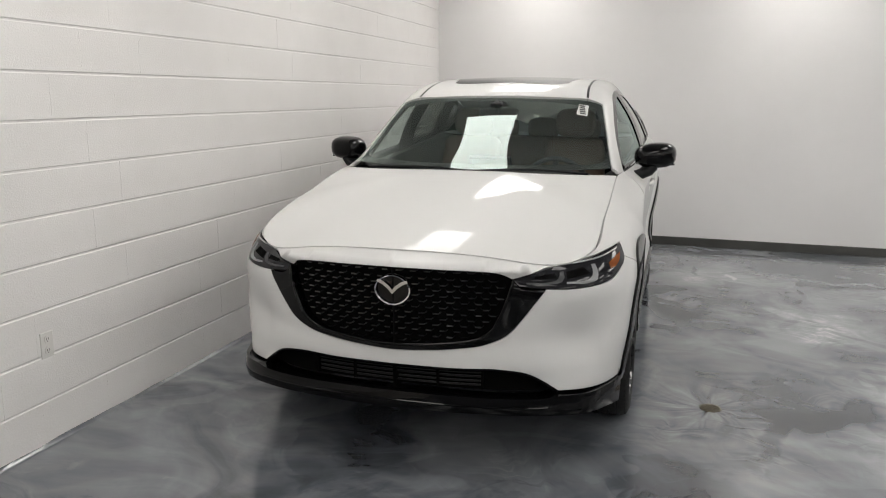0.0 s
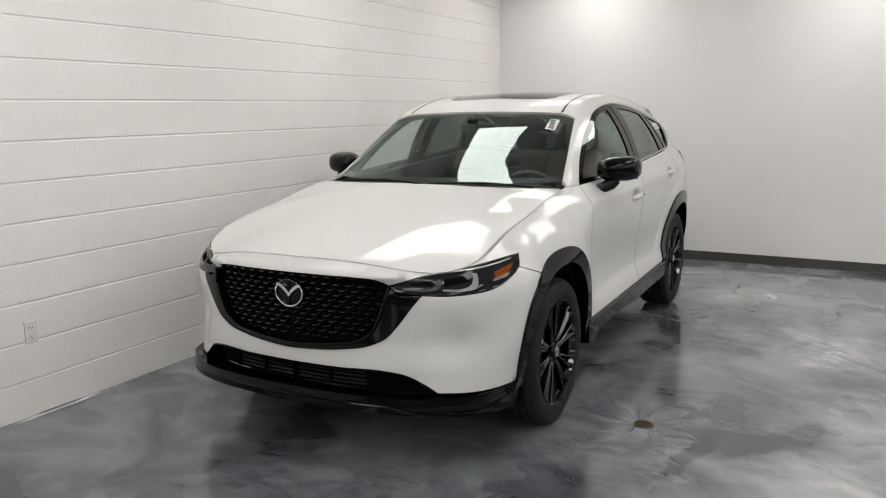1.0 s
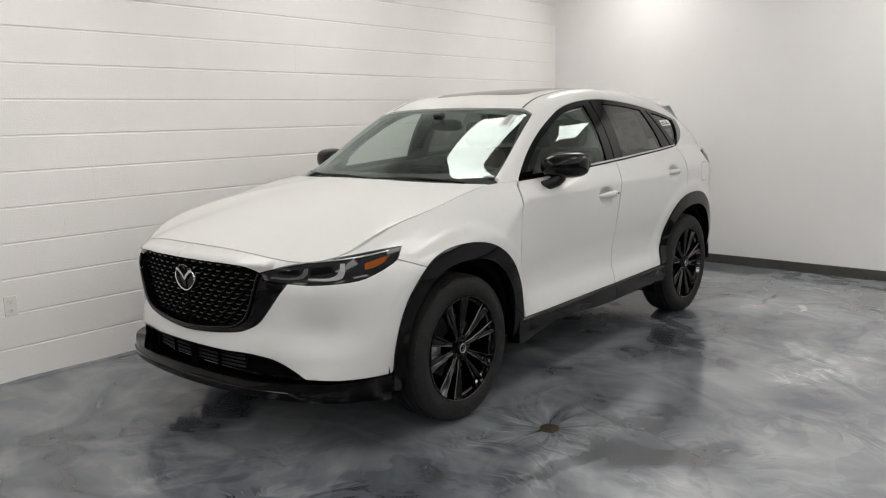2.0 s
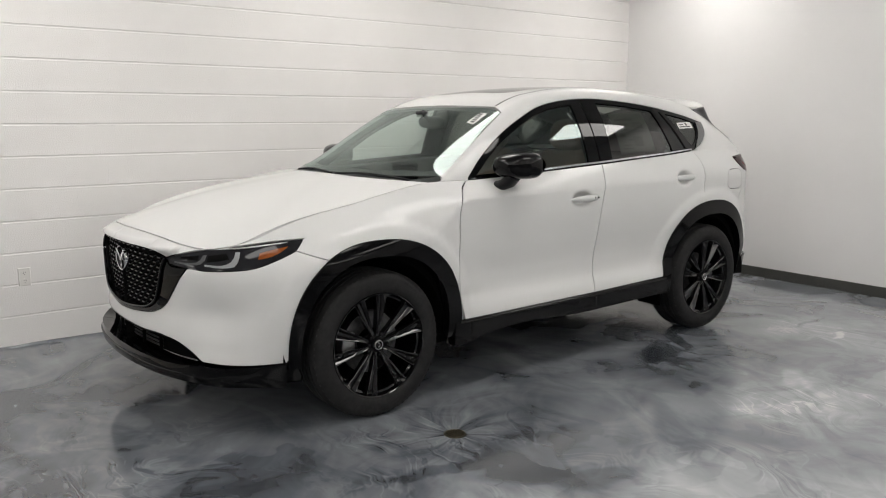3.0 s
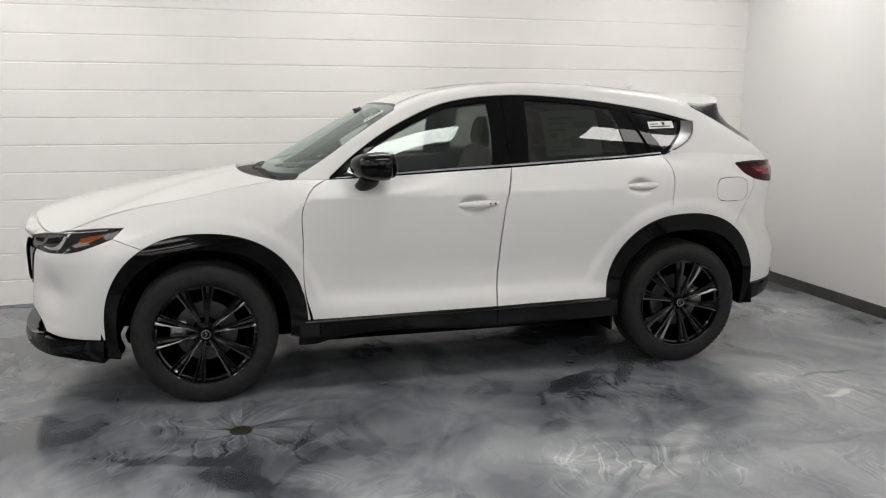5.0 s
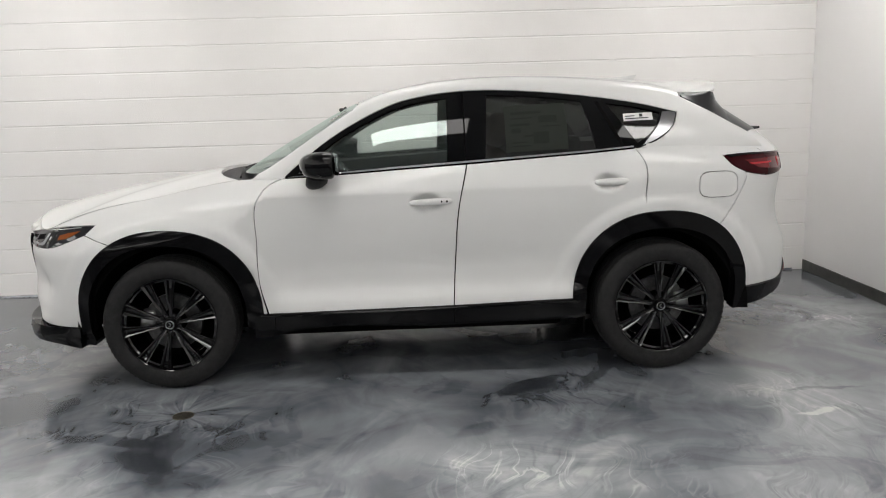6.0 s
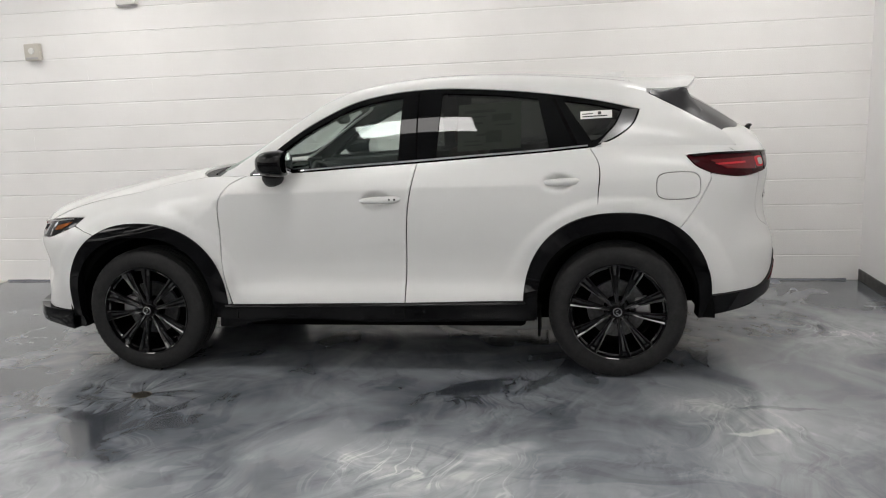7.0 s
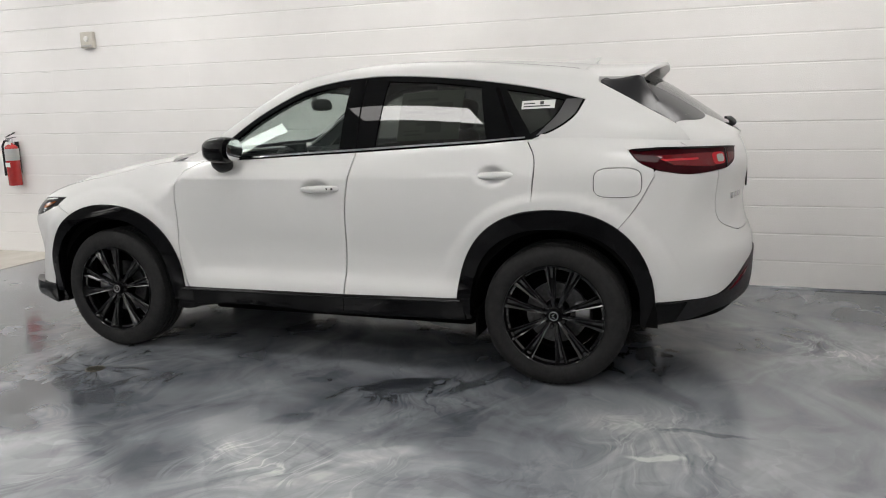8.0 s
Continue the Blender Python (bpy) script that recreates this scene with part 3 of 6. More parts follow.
def sy(y):
    """The same for the front, at y from the middle."""
    k = np.argmax(OUT[:, 1] > 0.9)
    return np.interp(np.asarray(y, float), OUT[:k, 1], ARC[:k])


def sr(y):
    """The same for the rear."""
    k = len(OUT) - np.argmax(OUT[::-1, 1] > 0.85)
    return np.interp(-np.asarray(y, float), -OUT[k:, 1], ARC[k:])


def ss(lo, hi, x):
    t = np.clip((np.asarray(x, float) - lo) / (hi - lo), 0, 1)
    return t * t * (3 - 2 * t)


# bonnet: crowned, its lines bent with the nose
BON = spline([(0.96, 0.906), (0.905, 0.935), (0.86, 0.951), (0.8, 0.969), (0.72, 0.99), (0.62, 1.012), (0.46, 1.045), (0.21, 1.09), (-0.04, 1.131), (-0.3, 1.168)])


def bonnet_crown(x, y):
    x, y = np.asarray(x, float), np.abs(np.asarray(y, float))
    xi = x + 0.25 * y * y
    past = y - (0.60 - 0.13 * ss(-0.4, 0.8, x))
    crease = 0.009 * (np.sqrt(past * past + 0.04**2) + past) * ss(-0.45, 0.1, x)
    return BON(np.ravel(xi)).reshape(np.shape(xi)) - (0.036 + 0.05 * ss(0.05, 0.85, x)) * (y / 0.77) ** 2 - crease


# waist: bonnet edge, then the belt line, then the top of the tail
WAIST = [(0.9, 0, 0.934), (0.885, 0.2, 0.931), (0.84, 0.40, 0.912), (0.795, 0.52, 0.89), (0.74, 0.62, 0.878), (0.67, 0.70, 0.888), (0.59, 0.75, 0.92), (0.5, 0.765, 0.957),
         (0.36, 0.766, 0.995), (0.05, 0.768, 1.048), (-0.2, 0.768, 1.10), (-0.42, 0.768, 1.13)]
WAIST += [(-0.62, 0.782, 1.130), (-0.95, 0.822, 1.145), (-1.3, 0.845, 1.165), (-1.66, 0.852, 1.183), (-2.04, 0.852, 1.205), (-2.34, 0.848, 1.222), (-2.56, 0.842, 1.238),
          (-2.8, 0.826, 1.243), (-3.05, 0.792, 1.232), (-3.3, 0.71, 1.22), (-3.46, 0.54, 1.212), (-3.53, 0.3, 1.207), (-3.55, 0, 1.205)]
WC = curve(WAIST, 0.01)

EDGE = WC[WC[:, 0] > -0.42]
EDGE_TURN = np.arctan2(EDGE[:, 1], EDGE[:, 0] + 0.42)
EDGE_FAR = np.hypot(EDGE[:, 1], EDGE[:, 0] + 0.42)
EDGE_MISS = EDGE[:, 2] - bonnet_crown(EDGE[:, 0], EDGE[:, 1])
for _ in range(40):
    EDGE_MISS = np.r_[EDGE_MISS[:1], (EDGE_MISS[:-2] + 2 * EDGE_MISS[1:-1] + EDGE_MISS[2:]) / 4, EDGE_MISS[-1:]]


def bonnet_z(x, y):
    """The bonnet's crown, drawn to the waist at its rim."""
    x, y = np.asarray(x, float), np.abs(np.asarray(y, float))
    a, r = np.arctan2(y, x + 0.42), np.hypot(y, x + 0.42)
    return bonnet_crown(x, y) + np.interp(a, EDGE_TURN, EDGE_MISS) * np.clip(r / np.interp(a, EDGE_TURN, EDGE_FAR), 0, 1.05) ** 3


# how far in and how high the waist lies, along the outline
TOPZ, TOPD = [], []
for q, n in zip(OUT, NRM):
    a, b = WC[:-1, :2] - q, WC[1:, :2] - WC[:-1, :2]
    den = -n[0] * b[:, 1] + n[1] * b[:, 0]
    den = np.where(np.abs(den) < 1e-9, 1e-9, den)
    t = (-a[:, 0] * b[:, 1] + a[:, 1] * b[:, 0]) / -den * -1
    u = (-n[0] * a[:, 1] + n[1] * a[:, 0]) / -den
    ok = np.where((u >= -0.02) & (u <= 1.02) & (t > 0) & (t < 0.5))[0]
    if len(ok):
        i = ok[np.argmin(t[ok])]
        TOPD.append(t[i])
        TOPZ.append(WC[i, 2] + u[i] * (WC[i + 1, 2] - WC[i, 2]))
    else:
        j = np.argmin(np.linalg.norm(WC[:, :2] - q, axis=1))
        TOPD.append(np.linalg.norm(WC[j, :2] - q))
        TOPZ.append(WC[j, 2])


def eased(a, k=20):
    a = np.array(a)
    for _ in range(k):
        a = np.r_[a[:1], (a[:-2] + 2 * a[1:-1] + a[2:]) / 4, a[-1:]]
    return a


TOPZ, TOPD = eased(TOPZ), eased(TOPD)


def top(s):
    return np.interp(s, ARC, TOPZ)


LOWF = spline([(0.15, 0.16), (0.24, 0.07), (0.3, 0.015), (0.36, 0.0), (0.42, 0.0), (0.48, -0.008), (0.53, -0.006), (0.58, 0.002), (0.66, 0.002), (0.75, 0.0), (1.3, 0.0)])
LOWD = spline([(0.2, 0.06), (0.3, 0.025), (0.4, 0.004), (0.46, 0.012), (0.53, 0.036), (0.62, 0.04), (0.78, 0.018), (0.92, 0.002), (1.0, 0.0), (1.3, 0.0)])
LOWS = spline([(0.2, 0.06), (0.35, 0.02), (0.5, 0.004), (0.7, 0.0), (1.3, 0.0)])
LOWR = spline([(0.15, 0.14), (0.3, 0.05), (0.42, 0.01), (0.55, 0.0), (0.68, 0.004), (0.76, 0.035), (0.86, 0.055), (1.0, 0.045), (1.12, 0.02), (1.3, 0.0)])


HANDLES = ((-1.42, 0.99), (-2.40, 1.065))


def shell(s, z):
    """The body below the waist, by distance along the outline and height."""
    s, z = np.asarray(s, float), np.asarray(z, float)
    q, n = at_arc(OUT, s), at_arc(NRM, s)
    n = n / np.linalg.norm(n, axis=1)[:, None]
    wf, wr = ss(0.25, 0.85, n[:, 0]), ss(0.25, 0.85, -n[:, 0])
    wd = ss(-0.35, -0.75, q[:, 0]) * ss(-2.6, -2.15, q[:, 0]) * (1 - wf) * (1 - wr)
    we = np.clip(1 - wf - wr - wd, 0, 1)
    d = wf * LOWF(z) + wr * LOWR(z) + wd * LOWD(z) + we * LOWS(z)
    for cx in (0.0, -2.7):
        r = np.hypot((q[:, 0] - cx) / 1.02, z - 0.375)
        d = d - (0.01 if cx == 0 else 0.014) * (1 - ss(0.565, 0.625, r)) * ss(0.38, 0.6, z) * (1 - wf) * (1 - wr)
    tz, td = np.interp(s, ARC, TOPZ), np.interp(s, ARC, TOPD)
    hh = 0.2 - 0.06 * ss(0.2, 0.5, q[:, 0]) + 0.08 * ss(-0.6, -0.2, q[:, 0]) * (1 - wf)
    wc = ss(-0.35, -0.6, q[:, 0]) * ss(-2.75, -2.3, q[:, 0])
    hh = hh * (1 - wc) + (tz - 1.045) * wc
    t = np.clip((z - tz + hh) / hh, 0, 1.3)
    d = d * (1 - ss(0.6, 1.0, t)) + td * t ** (2 - 0.7 * wc)
    # the bonnet's lip hangs over the grille
    d = d - 0.036 * ss(0.83, 0.872, z) * (1 - ss(tz - 0.04, tz - 0.002, z)) * ss(0.55, 0.9, n[:, 0]) * (1 - ss(0.5, 0.66, q[:, 1]))
    for hx, hz in HANDLES:
        d = d + 0.036 * np.exp(-((((q[:, 0] - hx - 0.005) / 0.068) ** 2 + ((z - hz) / 0.037) ** 2) ** 1.8))
    # concave scoop beside the grille
    d = d + 0.046 * np.exp(-(((q[:, 1] - 0.71) / 0.11) ** 2 + ((z - 0.56) / 0.12) ** 2)) * ss(0.15, 0.5, n[:, 0])
    p = q - n * d[:, None]
    return np.c_[p, z]


# cabin
BELT = spline([(x, y, z) for x, y, z in WAIST[11:22]])
RAIL = spline([(-0.25, 0.80, 1.07), (-0.45, 0.765, 1.135), (-0.53, 0.742, 1.165), (-0.62, 0.722, 1.22), (-0.79, 0.684, 1.336), (-0.95, 0.648, 1.442), (-1.06, 0.625, 1.508), (-1.2, 0.61, 1.567), (-1.4, 0.605, 1.607),
               (-1.7, 0.605, 1.635), (-2.1, 0.60, 1.63), (-2.5, 0.59, 1.597), (-2.8, 0.578, 1.555), (-3.0, 0.57, 1.495), (-3.15, 0.562, 1.42), (-3.35, 0.53, 1.31), (-3.5, 0.45, 1.24), (-3.56, 0.4, 1.21)])
CROWN = spline([(-0.2, 1.072), (-0.3, 1.129), (-0.5, 1.254), (-0.7, 1.369), (-0.9, 1.477), (-1.02, 1.531), (-1.2, 1.588), (-1.4, 1.629), (-1.73, 1.66), (-2.08, 1.662), (-2.44, 1.644), (-2.79, 1.612),
                (-3.0, 1.58), (-3.12, 1.53), (-3.3, 1.42), (-3.45, 1.315), (-3.56, 1.225)])
VS = np.linspace(0, 1, 81)
KERN = np.exp(-0.5 * (np.arange(-6, 7) / 2.2) ** 2)
KERN /= KERN.sum()


def section(x):
    """Half cross-sections of the cabin at each x: from the belt (v 0) over the rail (v 0.5) to the middle of the roof (v 1)."""
    x = np.atleast_1d(x)
    b, r, c = BELT(np.clip(x, -3.4, -0.42)), RAIL(x), CROWN(x)
    w = np.clip(VS / 0.5, 0, 1)[None]
    yl = b[:, :1] + (r[:, :1] - b[:, :1]) * w + (0.004 + 0.028 * ss(-0.75, -1.25, x) + 0.012 * ss(-2.5, -2.95, x))[:, None] * np.sin(np.pi * w)
    zl = b[:, 1:] + (r[:, 1:] - b[:, 1:]) * w
    w = np.clip((VS - 0.5) / 0.5, 0, 1)[None]
    yt = r[:, :1] * (1 - w)
    zt = r[:, 1:] + (c[:, None] - r[:, 1:]) * (1 - (1 - w) ** 2)
    lo = VS[None] < 0.5
    y, z = np.where(lo, yl, yt), np.where(lo, zl, zt)
    y = np.hstack([2 * y[:, :1] - y[:, 6:0:-1], y, -y[:, -2:-8:-1]])
    z = np.hstack([2 * z[:, :1] - z[:, 6:0:-1], z, z[:, -2:-8:-1]])
    y = sum(k * y[:, i:i + 81] for i, k in enumerate(KERN))
    z = sum(k * z[:, i:i + 81] for i, k in enumerate(KERN))
    return y, z


def cabin(x, v):
    x, v = np.asarray(x, float), np.clip(np.asarray(v, float), 0, 1.05)
    y, z = section(x)
    k = np.clip(v * 80, 0, 80)
    i = np.minimum(k.astype(int), 79)
    t = k - i
    n = np.arange(len(x))
    return np.c_[x, y[n, i] * (1 - t) + y[n, i + 1] * t, z[n, i] * (1 - t) + z[n, i + 1] * t]


def at_z(pts):
    """(x, z) of the side view into the cabin's (x, v)."""
    pts = np.array(pts, float)
    _, z = section(pts[:, 0])
    return np.array([(p[0], np.interp(p[1], zz, VS)) for p, zz in zip(pts, z)])


def on_side(pts):
    """(x, z) of the side view into the shell's (s, z)."""
    pts = np.array(pts, float)
    return np.c_[sx(pts[:, 0]), pts[:, 1]]


def arch(cx, a, b, z0, turns=(0, 180), front_a=None):
    """Points of a wheel arch from its front foot over the top to its rear foot."""
    out = []
    for k in np.linspace(turns[0], turns[1], 41):
        c, s = math.cos(radians(k)), math.sin(radians(k))
        aa = (front_a or a) if c > 0 else a
        out.append((cx + aa * math.copysign(abs(c) ** 0.86, c), 0.375 + b * abs(s) ** 0.86))
    return [(out[0][0] + 0.005, z0)] + out + [(out[-1][0] - 0.012, z0)]


ARCH_F, ARCH_R = arch(0, 0.51, 0.505, 0.36, front_a=0.475), arch(-2.7, 0.485, 0.525, 0.36, front_a=0.495)
WELL_F, WELL_R = arch(0, 0.425, 0.43, 0.2, front_a=0.42), arch(-2.7, 0.42, 0.435, 0.2, front_a=0.425)


def run(pts, lo, hi):
    """The stretch of an arch between two fractions of its length."""
    n = len(pts)
    return pts[int(lo * (n - 1)):int(hi * (n - 1)) + 1]


def both(name, *args, **kw):
    for sd in (1, -1):
        panel(name, *args, side=sd, parent=kw.get("under", suv), **{k: v for k, v in kw.items() if k != "under"})


def waist_run(s0, s1, n=30, down=0.0):
    s = np.linspace(s0, s1, n)
    return list(zip(s, top(s) - down))


# ---------------------------------------------------------------- the car's panels
# bonnet
edge = [(x, y) for x, y, _ in WC if x > -0.405 and y >= 0]
cowl_line = [(-0.40, 0.765), (-0.31, 0.62), (-0.215, 0.35), (-0.18, 0.0)]
bon = np.array(chain([(p[1], p[0]) for p in edge[::3]], [(p[1], p[0]) for p in cowl_line], [(0, -0.18), (0, 0.86)]))
panel("bonnet", bon, lambda a, b: np.c_[b, a, bonnet_z(b, a)], PAINT, suv, whole=1, depth=0.02, gap=0.0024)

# front wings
S_MEET, S_LEAVE = sy(0.665), sy(0.765)
wing = chain(on_side(ARCH_F[14:]), on_side([(-0.522, 0.36), (-0.54, 0.36)]), on_side([(-0.54, 0.36), (-0.505, 0.55), (-0.5, 0.8), (-0.518, 1.03), (-0.56, 1.09), (-0.64, 1.132)]),
             waist_run(sx(-0.64), S_LEAVE, 60), [(S_LEAVE, float(top(S_LEAVE))), (sx(0.5), 0.913), (sx(0.37), 0.917)], [(sx(0.37), 0.917), (sx(0.42), 0.868)],
             on_side([(0.42, 0.868), ARCH_F[14]]))
both("front_wing", wing, shell, PAINT, step=0.03)

# front bumper with the grille opening
LAMP_LOW = [(sx(0.37), 0.917), (sx(0.42), 0.868), (sx(0.53), 0.827), (sx(0.594), 0.806), (sy(0.776), 0.793), (sy(0.68), 0.789), (sy(0.58), 0.796), (sy(0.5), 0.806)]
WINGLINE = [(sy(0.60), 0.795), (sy(0.562), 0.745), (sy(0.512), 0.675), (sy(0.455), 0.61), (sy(0.39), 0.577), (sy(0.25), 0.55), (sy(0.1), 0.535), (0, 0.530)]
GRILLE = [(0, 0.872), (sy(0.2), 0.871), (sy(0.36), 0.867), (sy(0.43), 0.857), (sy(0.475), 0.832)]
GRILLE_LOW = [(sy(0.475), 0.832), (sy(0.457), 0.77), (sy(0.428), 0.69), (sy(0.397), 0.632), (sy(0.345), 0.597), (sy(0.22), 0.57), (sy(0.1), 0.557), (0, 0.552)]
INTAKE = [(0, 0.470), (sy(0.25), 0.470), (sy(0.45), 0.470), (sy(0.53), 0.455), (sy(0.6), 0.415), (sy(0.655), 0.372)]
LIPTOP = [(sy(0.655), 0.372), (sy(0.75), 0.366), (sy(0.83), 0.363), (sx(0.485), 0.362)]
bumper = chain(waist_run(0, S_MEET, 30), [(S_MEET, float(top(S_MEET))), (sy(0.56), 0.858), (sy(0.475), 0.834)], GRILLE[::-1], [(0, 0.872), (0, float(top(0.0)))])
panel("bonnet_lip", bumper, shell, PAINT, suv, whole=1, step=0.025, gap=0.0036)
bumper = chain(LAMP_LOW[1:6], WINGLINE, [(0, 0.530), (0, 0.470)], INTAKE, LIPTOP, on_side([(0.485, 0.362)] + [p for p in ARCH_F[1:15]]), on_side([ARCH_F[14], (0.42, 0.868)]))
panel("front_bumper", bumper, shell, PAINT, suv, whole=1, step=0.025)

# headlamps
lamp = chain([(sy(0.475), 0.832), (sy(0.56), 0.858), (S_MEET, float(top(S_MEET)) - 0.001)], waist_run(S_MEET, S_LEAVE, 12, 0.001),
             [(S_LEAVE, float(top(S_LEAVE)) - 0.001), (sx(0.5), 0.913), (sx(0.37), 0.917)], LAMP_LOW, [(sy(0.5), 0.806), (sy(0.475), 0.832)])
both("headlamp", lamp, shell, LAMPDARK, step=0.02, depth=0.04)

# wing-shaped trim under the lamps and round the grille
trim = chain(GRILLE_LOW, [(0, 0.552), (0, 0.530)], WINGLINE[::-1], [(sy(0.60), 0.795), (sy(0.5), 0.806), (sy(0.475), 0.832)])
panel("grille_surround", trim, shell, GLOSSDEEP, suv, whole=1, step=0.02, depth=0.04, off=0.006)
back = chain(GRILLE, GRILLE_LOW, [(0, 0.552), (0, 0.872)])
panel("grille_back", back, shell, DARK, suv, whole=1, step=0.03, depth=0.0, off=-0.035, gap=-0.01)

# lower intake and lip
LIPLOW = [(0, 0.372), (sy(0.3), 0.370), (sy(0.5), 0.366), (sy(0.6), 0.366), (sy(0.655), 0.372)]
low = chain(INTAKE, LIPLOW[::-1], [(0, 0.372), (0, 0.47)])
panel("lower_intake_back", low, shell, DARK, suv, whole=1, step=0.03, depth=0.0, off=-0.06, gap=-0.012)
low = chain(LIPLOW, LIPTOP, on_side([(0.485, 0.362), (0.49, 0.245)]), [(sx(0.49), 0.245), (sy(0.8), 0.27), (sy(0.68), 0.285), (sy(0.4), 0.3), (0, 0.3)], [(0, 0.3), (0, 0.372)])
LIP_IN = spline([(0.22, 0.04), (0.25, 0.014), (0.28, 0.0), (0.31, -0.006), (0.345, -0.004), (0.37, 0.0), (0.41, 0.006)])


def lip(s, z):
    """The lip's own surface: a nose low down under a sloping ledge, flush with the bumper's side at its ends."""
    s, z = np.asarray(s, float), np.asarray(z, float)
    q, n = at_arc(OUT, s), at_arc(NRM, s)
    n = n / np.linalg.norm(n, axis=1)[:, None]
    w = ss(0.25, 0.75, n[:, 0])
    d = w * (LIP_IN(z) - 0.006 - 0.034 * ss(0.45, 0.9, n[:, 0])) + (1 - w) * (0.012 + 0.35 * (0.33 - z) ** 2)
    return np.c_[q - n * d[:, None], z]


panel("front_lip", low, lip, GLOSSDEEP, suv, whole=1, step=0.02, depth=0.13, off=0.006)
for sd in (1, -1):
    bm = bmesh.new()
    rings = []
    for inset, shrink in ((0.022, 0.94), (0.012, 1.0), (0.15, 1.0)):
        ring = []
        for x, z in ((0.5, 0.362), (0.445, 0.364), (0.425, 0.335), (0.405, 0.285), (0.412, 0.262), (0.45, 0.266), (0.5, 0.268)):
            x, z = 0.455 + (x - 0.455) * shrink, 0.315 + (z - 0.315) * shrink
            ring.append(bm.verts.new((x, (shell([sx(x)], [0.4])[0][1] - inset) * sd, z)))
        rings.append(ring)
    for a, b in zip(rings, rings[1:]):
        for i in range(7):
            bm.faces.new((a[i], a[(i + 1) % 7], b[(i + 1) % 7], b[i]))
    bm.faces.new(rings[0])
    bm.faces.new(rings[-1])
    bmesh.ops.recalc_face_normals(bm, faces=bm.faces[:])
    part("splash_guard", bm, GLOSSDEEP, suv, "small black guard ahead of the tyre")

# doors
F_EDGE = [(-0.64, 1.132), (-0.56, 1.09), (-0.518, 1.03), (-0.5, 0.8), (-0.505, 0.55), (-0.54, 0.405)]
M_EDGE = [(-1.55, 0.415), (-1.565, 0.65), (-1.59, 0.95), (-1.64, 1.181)]
R_EDGE = [(-2.56, 1.238), (-2.60, 1.17), (-2.60, 0.99), (-2.585, 0.872)]
door = chain(on_side(F_EDGE), on_side([(-0.54, 0.405), (-1.55, 0.415)]), on_side(M_EDGE), waist_run(sx(-1.64), sx(-0.64), 40))
both("front_door", door, shell, PAINT, gap=0.0034, step=0.018)
k = int(np.argmin([abs(p[0] + 2.585) + (9 if p[0] > -2.4 and p[1] < 0.7 else 0) for p in ARCH_R]))
door = chain(on_side(M_EDGE[::-1]), on_side([(-1.55, 0.415), (-2.212, 0.43)]), on_side([p for p in ARCH_R[:k + 1] if p[1] > 0.43]), on_side([ARCH_R[k]] + R_EDGE[::-1][1:]), waist_run(sx(-2.56), sx(-1.64), 40))
both("rear_door", door, shell, PAINT, gap=0.0034, step=0.018)

# rear quarter, lamp, tailgate, bumper
SEAM = [(-3.0, 0.80), (-3.08, 0.9), (-3.17, 1.06)]
LAMP_UP = [(sx(-3.055), 1.183), (sx(-3.2), 1.19), (sx(-3.35), 1.188), (sr(0.6), 1.182), (sr(0.47), 1.175)]
LAMP_DN = [(sr(0.47), 1.175), (sr(0.5), 1.12), (sr(0.57), 1.085), (sr(0.68), 1.07), (sx(-3.3), 1.068), (sx(-3.2), 1.085), (sx(-3.1), 1.13), (sx(-3.055), 1.183)]
kb = int(np.argmin([abs(p[0] + 3.0) + (9 if p[0] > -2.7 else 0) for p in ARCH_R]))
quarter = chain(on_side(R_EDGE), on_side([(-2.585, 0.872)] + list(ARCH_R[k + 1:kb + 1])), on_side([ARCH_R[kb]] + SEAM[1:]), [(sx(-3.17), 1.06), (sx(-3.17), 1.094)],
                [(sx(-3.17), 1.094), (sx(-3.1), 1.13), (sx(-3.055), 1.183)], LAMP_UP[:3], [LAMP_UP[2], (sx(-3.30), float(top(sx(-3.30))))], waist_run(sx(-3.30), sx(-2.56), 40))
fuel = []
for k in range(40):
    c, d = math.cos(math.pi * k / 20), math.sin(math.pi * k / 20)
    fuel.append((float(sx(-3.005)) + 0.112 * math.copysign(abs(c) ** 0.55, c), 1.033 + 0.07 * math.copysign(abs(d) ** 0.55, d)))
fuel = np.array(fuel)
panel("rear_quarter", quarter, shell, PAINT, suv, holes=(fuel,))
panel("rear_quarter", quarter, shell, PAINT, suv, side=-1)
panel("fuel_door", fuel, shell, PAINT, suv, gap=0.0025)
both("tail_lamp", chain(LAMP_UP, LAMP_DN), shell, REDDARK, step=0.02, depth=0.03, off=0.004)
gate = chain([LAMP_UP[2], (sx(-3.30), float(top(sx(-3.30))))], waist_run(sx(-3.30), END, 30), [(END, 1.2), (END, 0.76)], [(END, 0.76), (sr(0.5), 0.77), (sr(0.62), 0.82), (sr(0.66), 1.07)],
             LAMP_DN[3::-1], LAMP_UP[::-1][:3])
gate = np.c_[END - gate[:, 0], gate[:, 1]]
panel("tailgate", gate, lambda a, b: shell(END - a, b), PAINT, suv, whole=1)
panel("tailgate_joint", np.array([(END - a, b) for a, b in chain(waist_run(sx(-3.30), END, 30), waist_run(END, sx(-3.30), 30, 0.012))]), lambda a, b: shell(END - a, b), PAINT, suv, whole=1, off=0.0004, depth=0.0, gap=0.0)
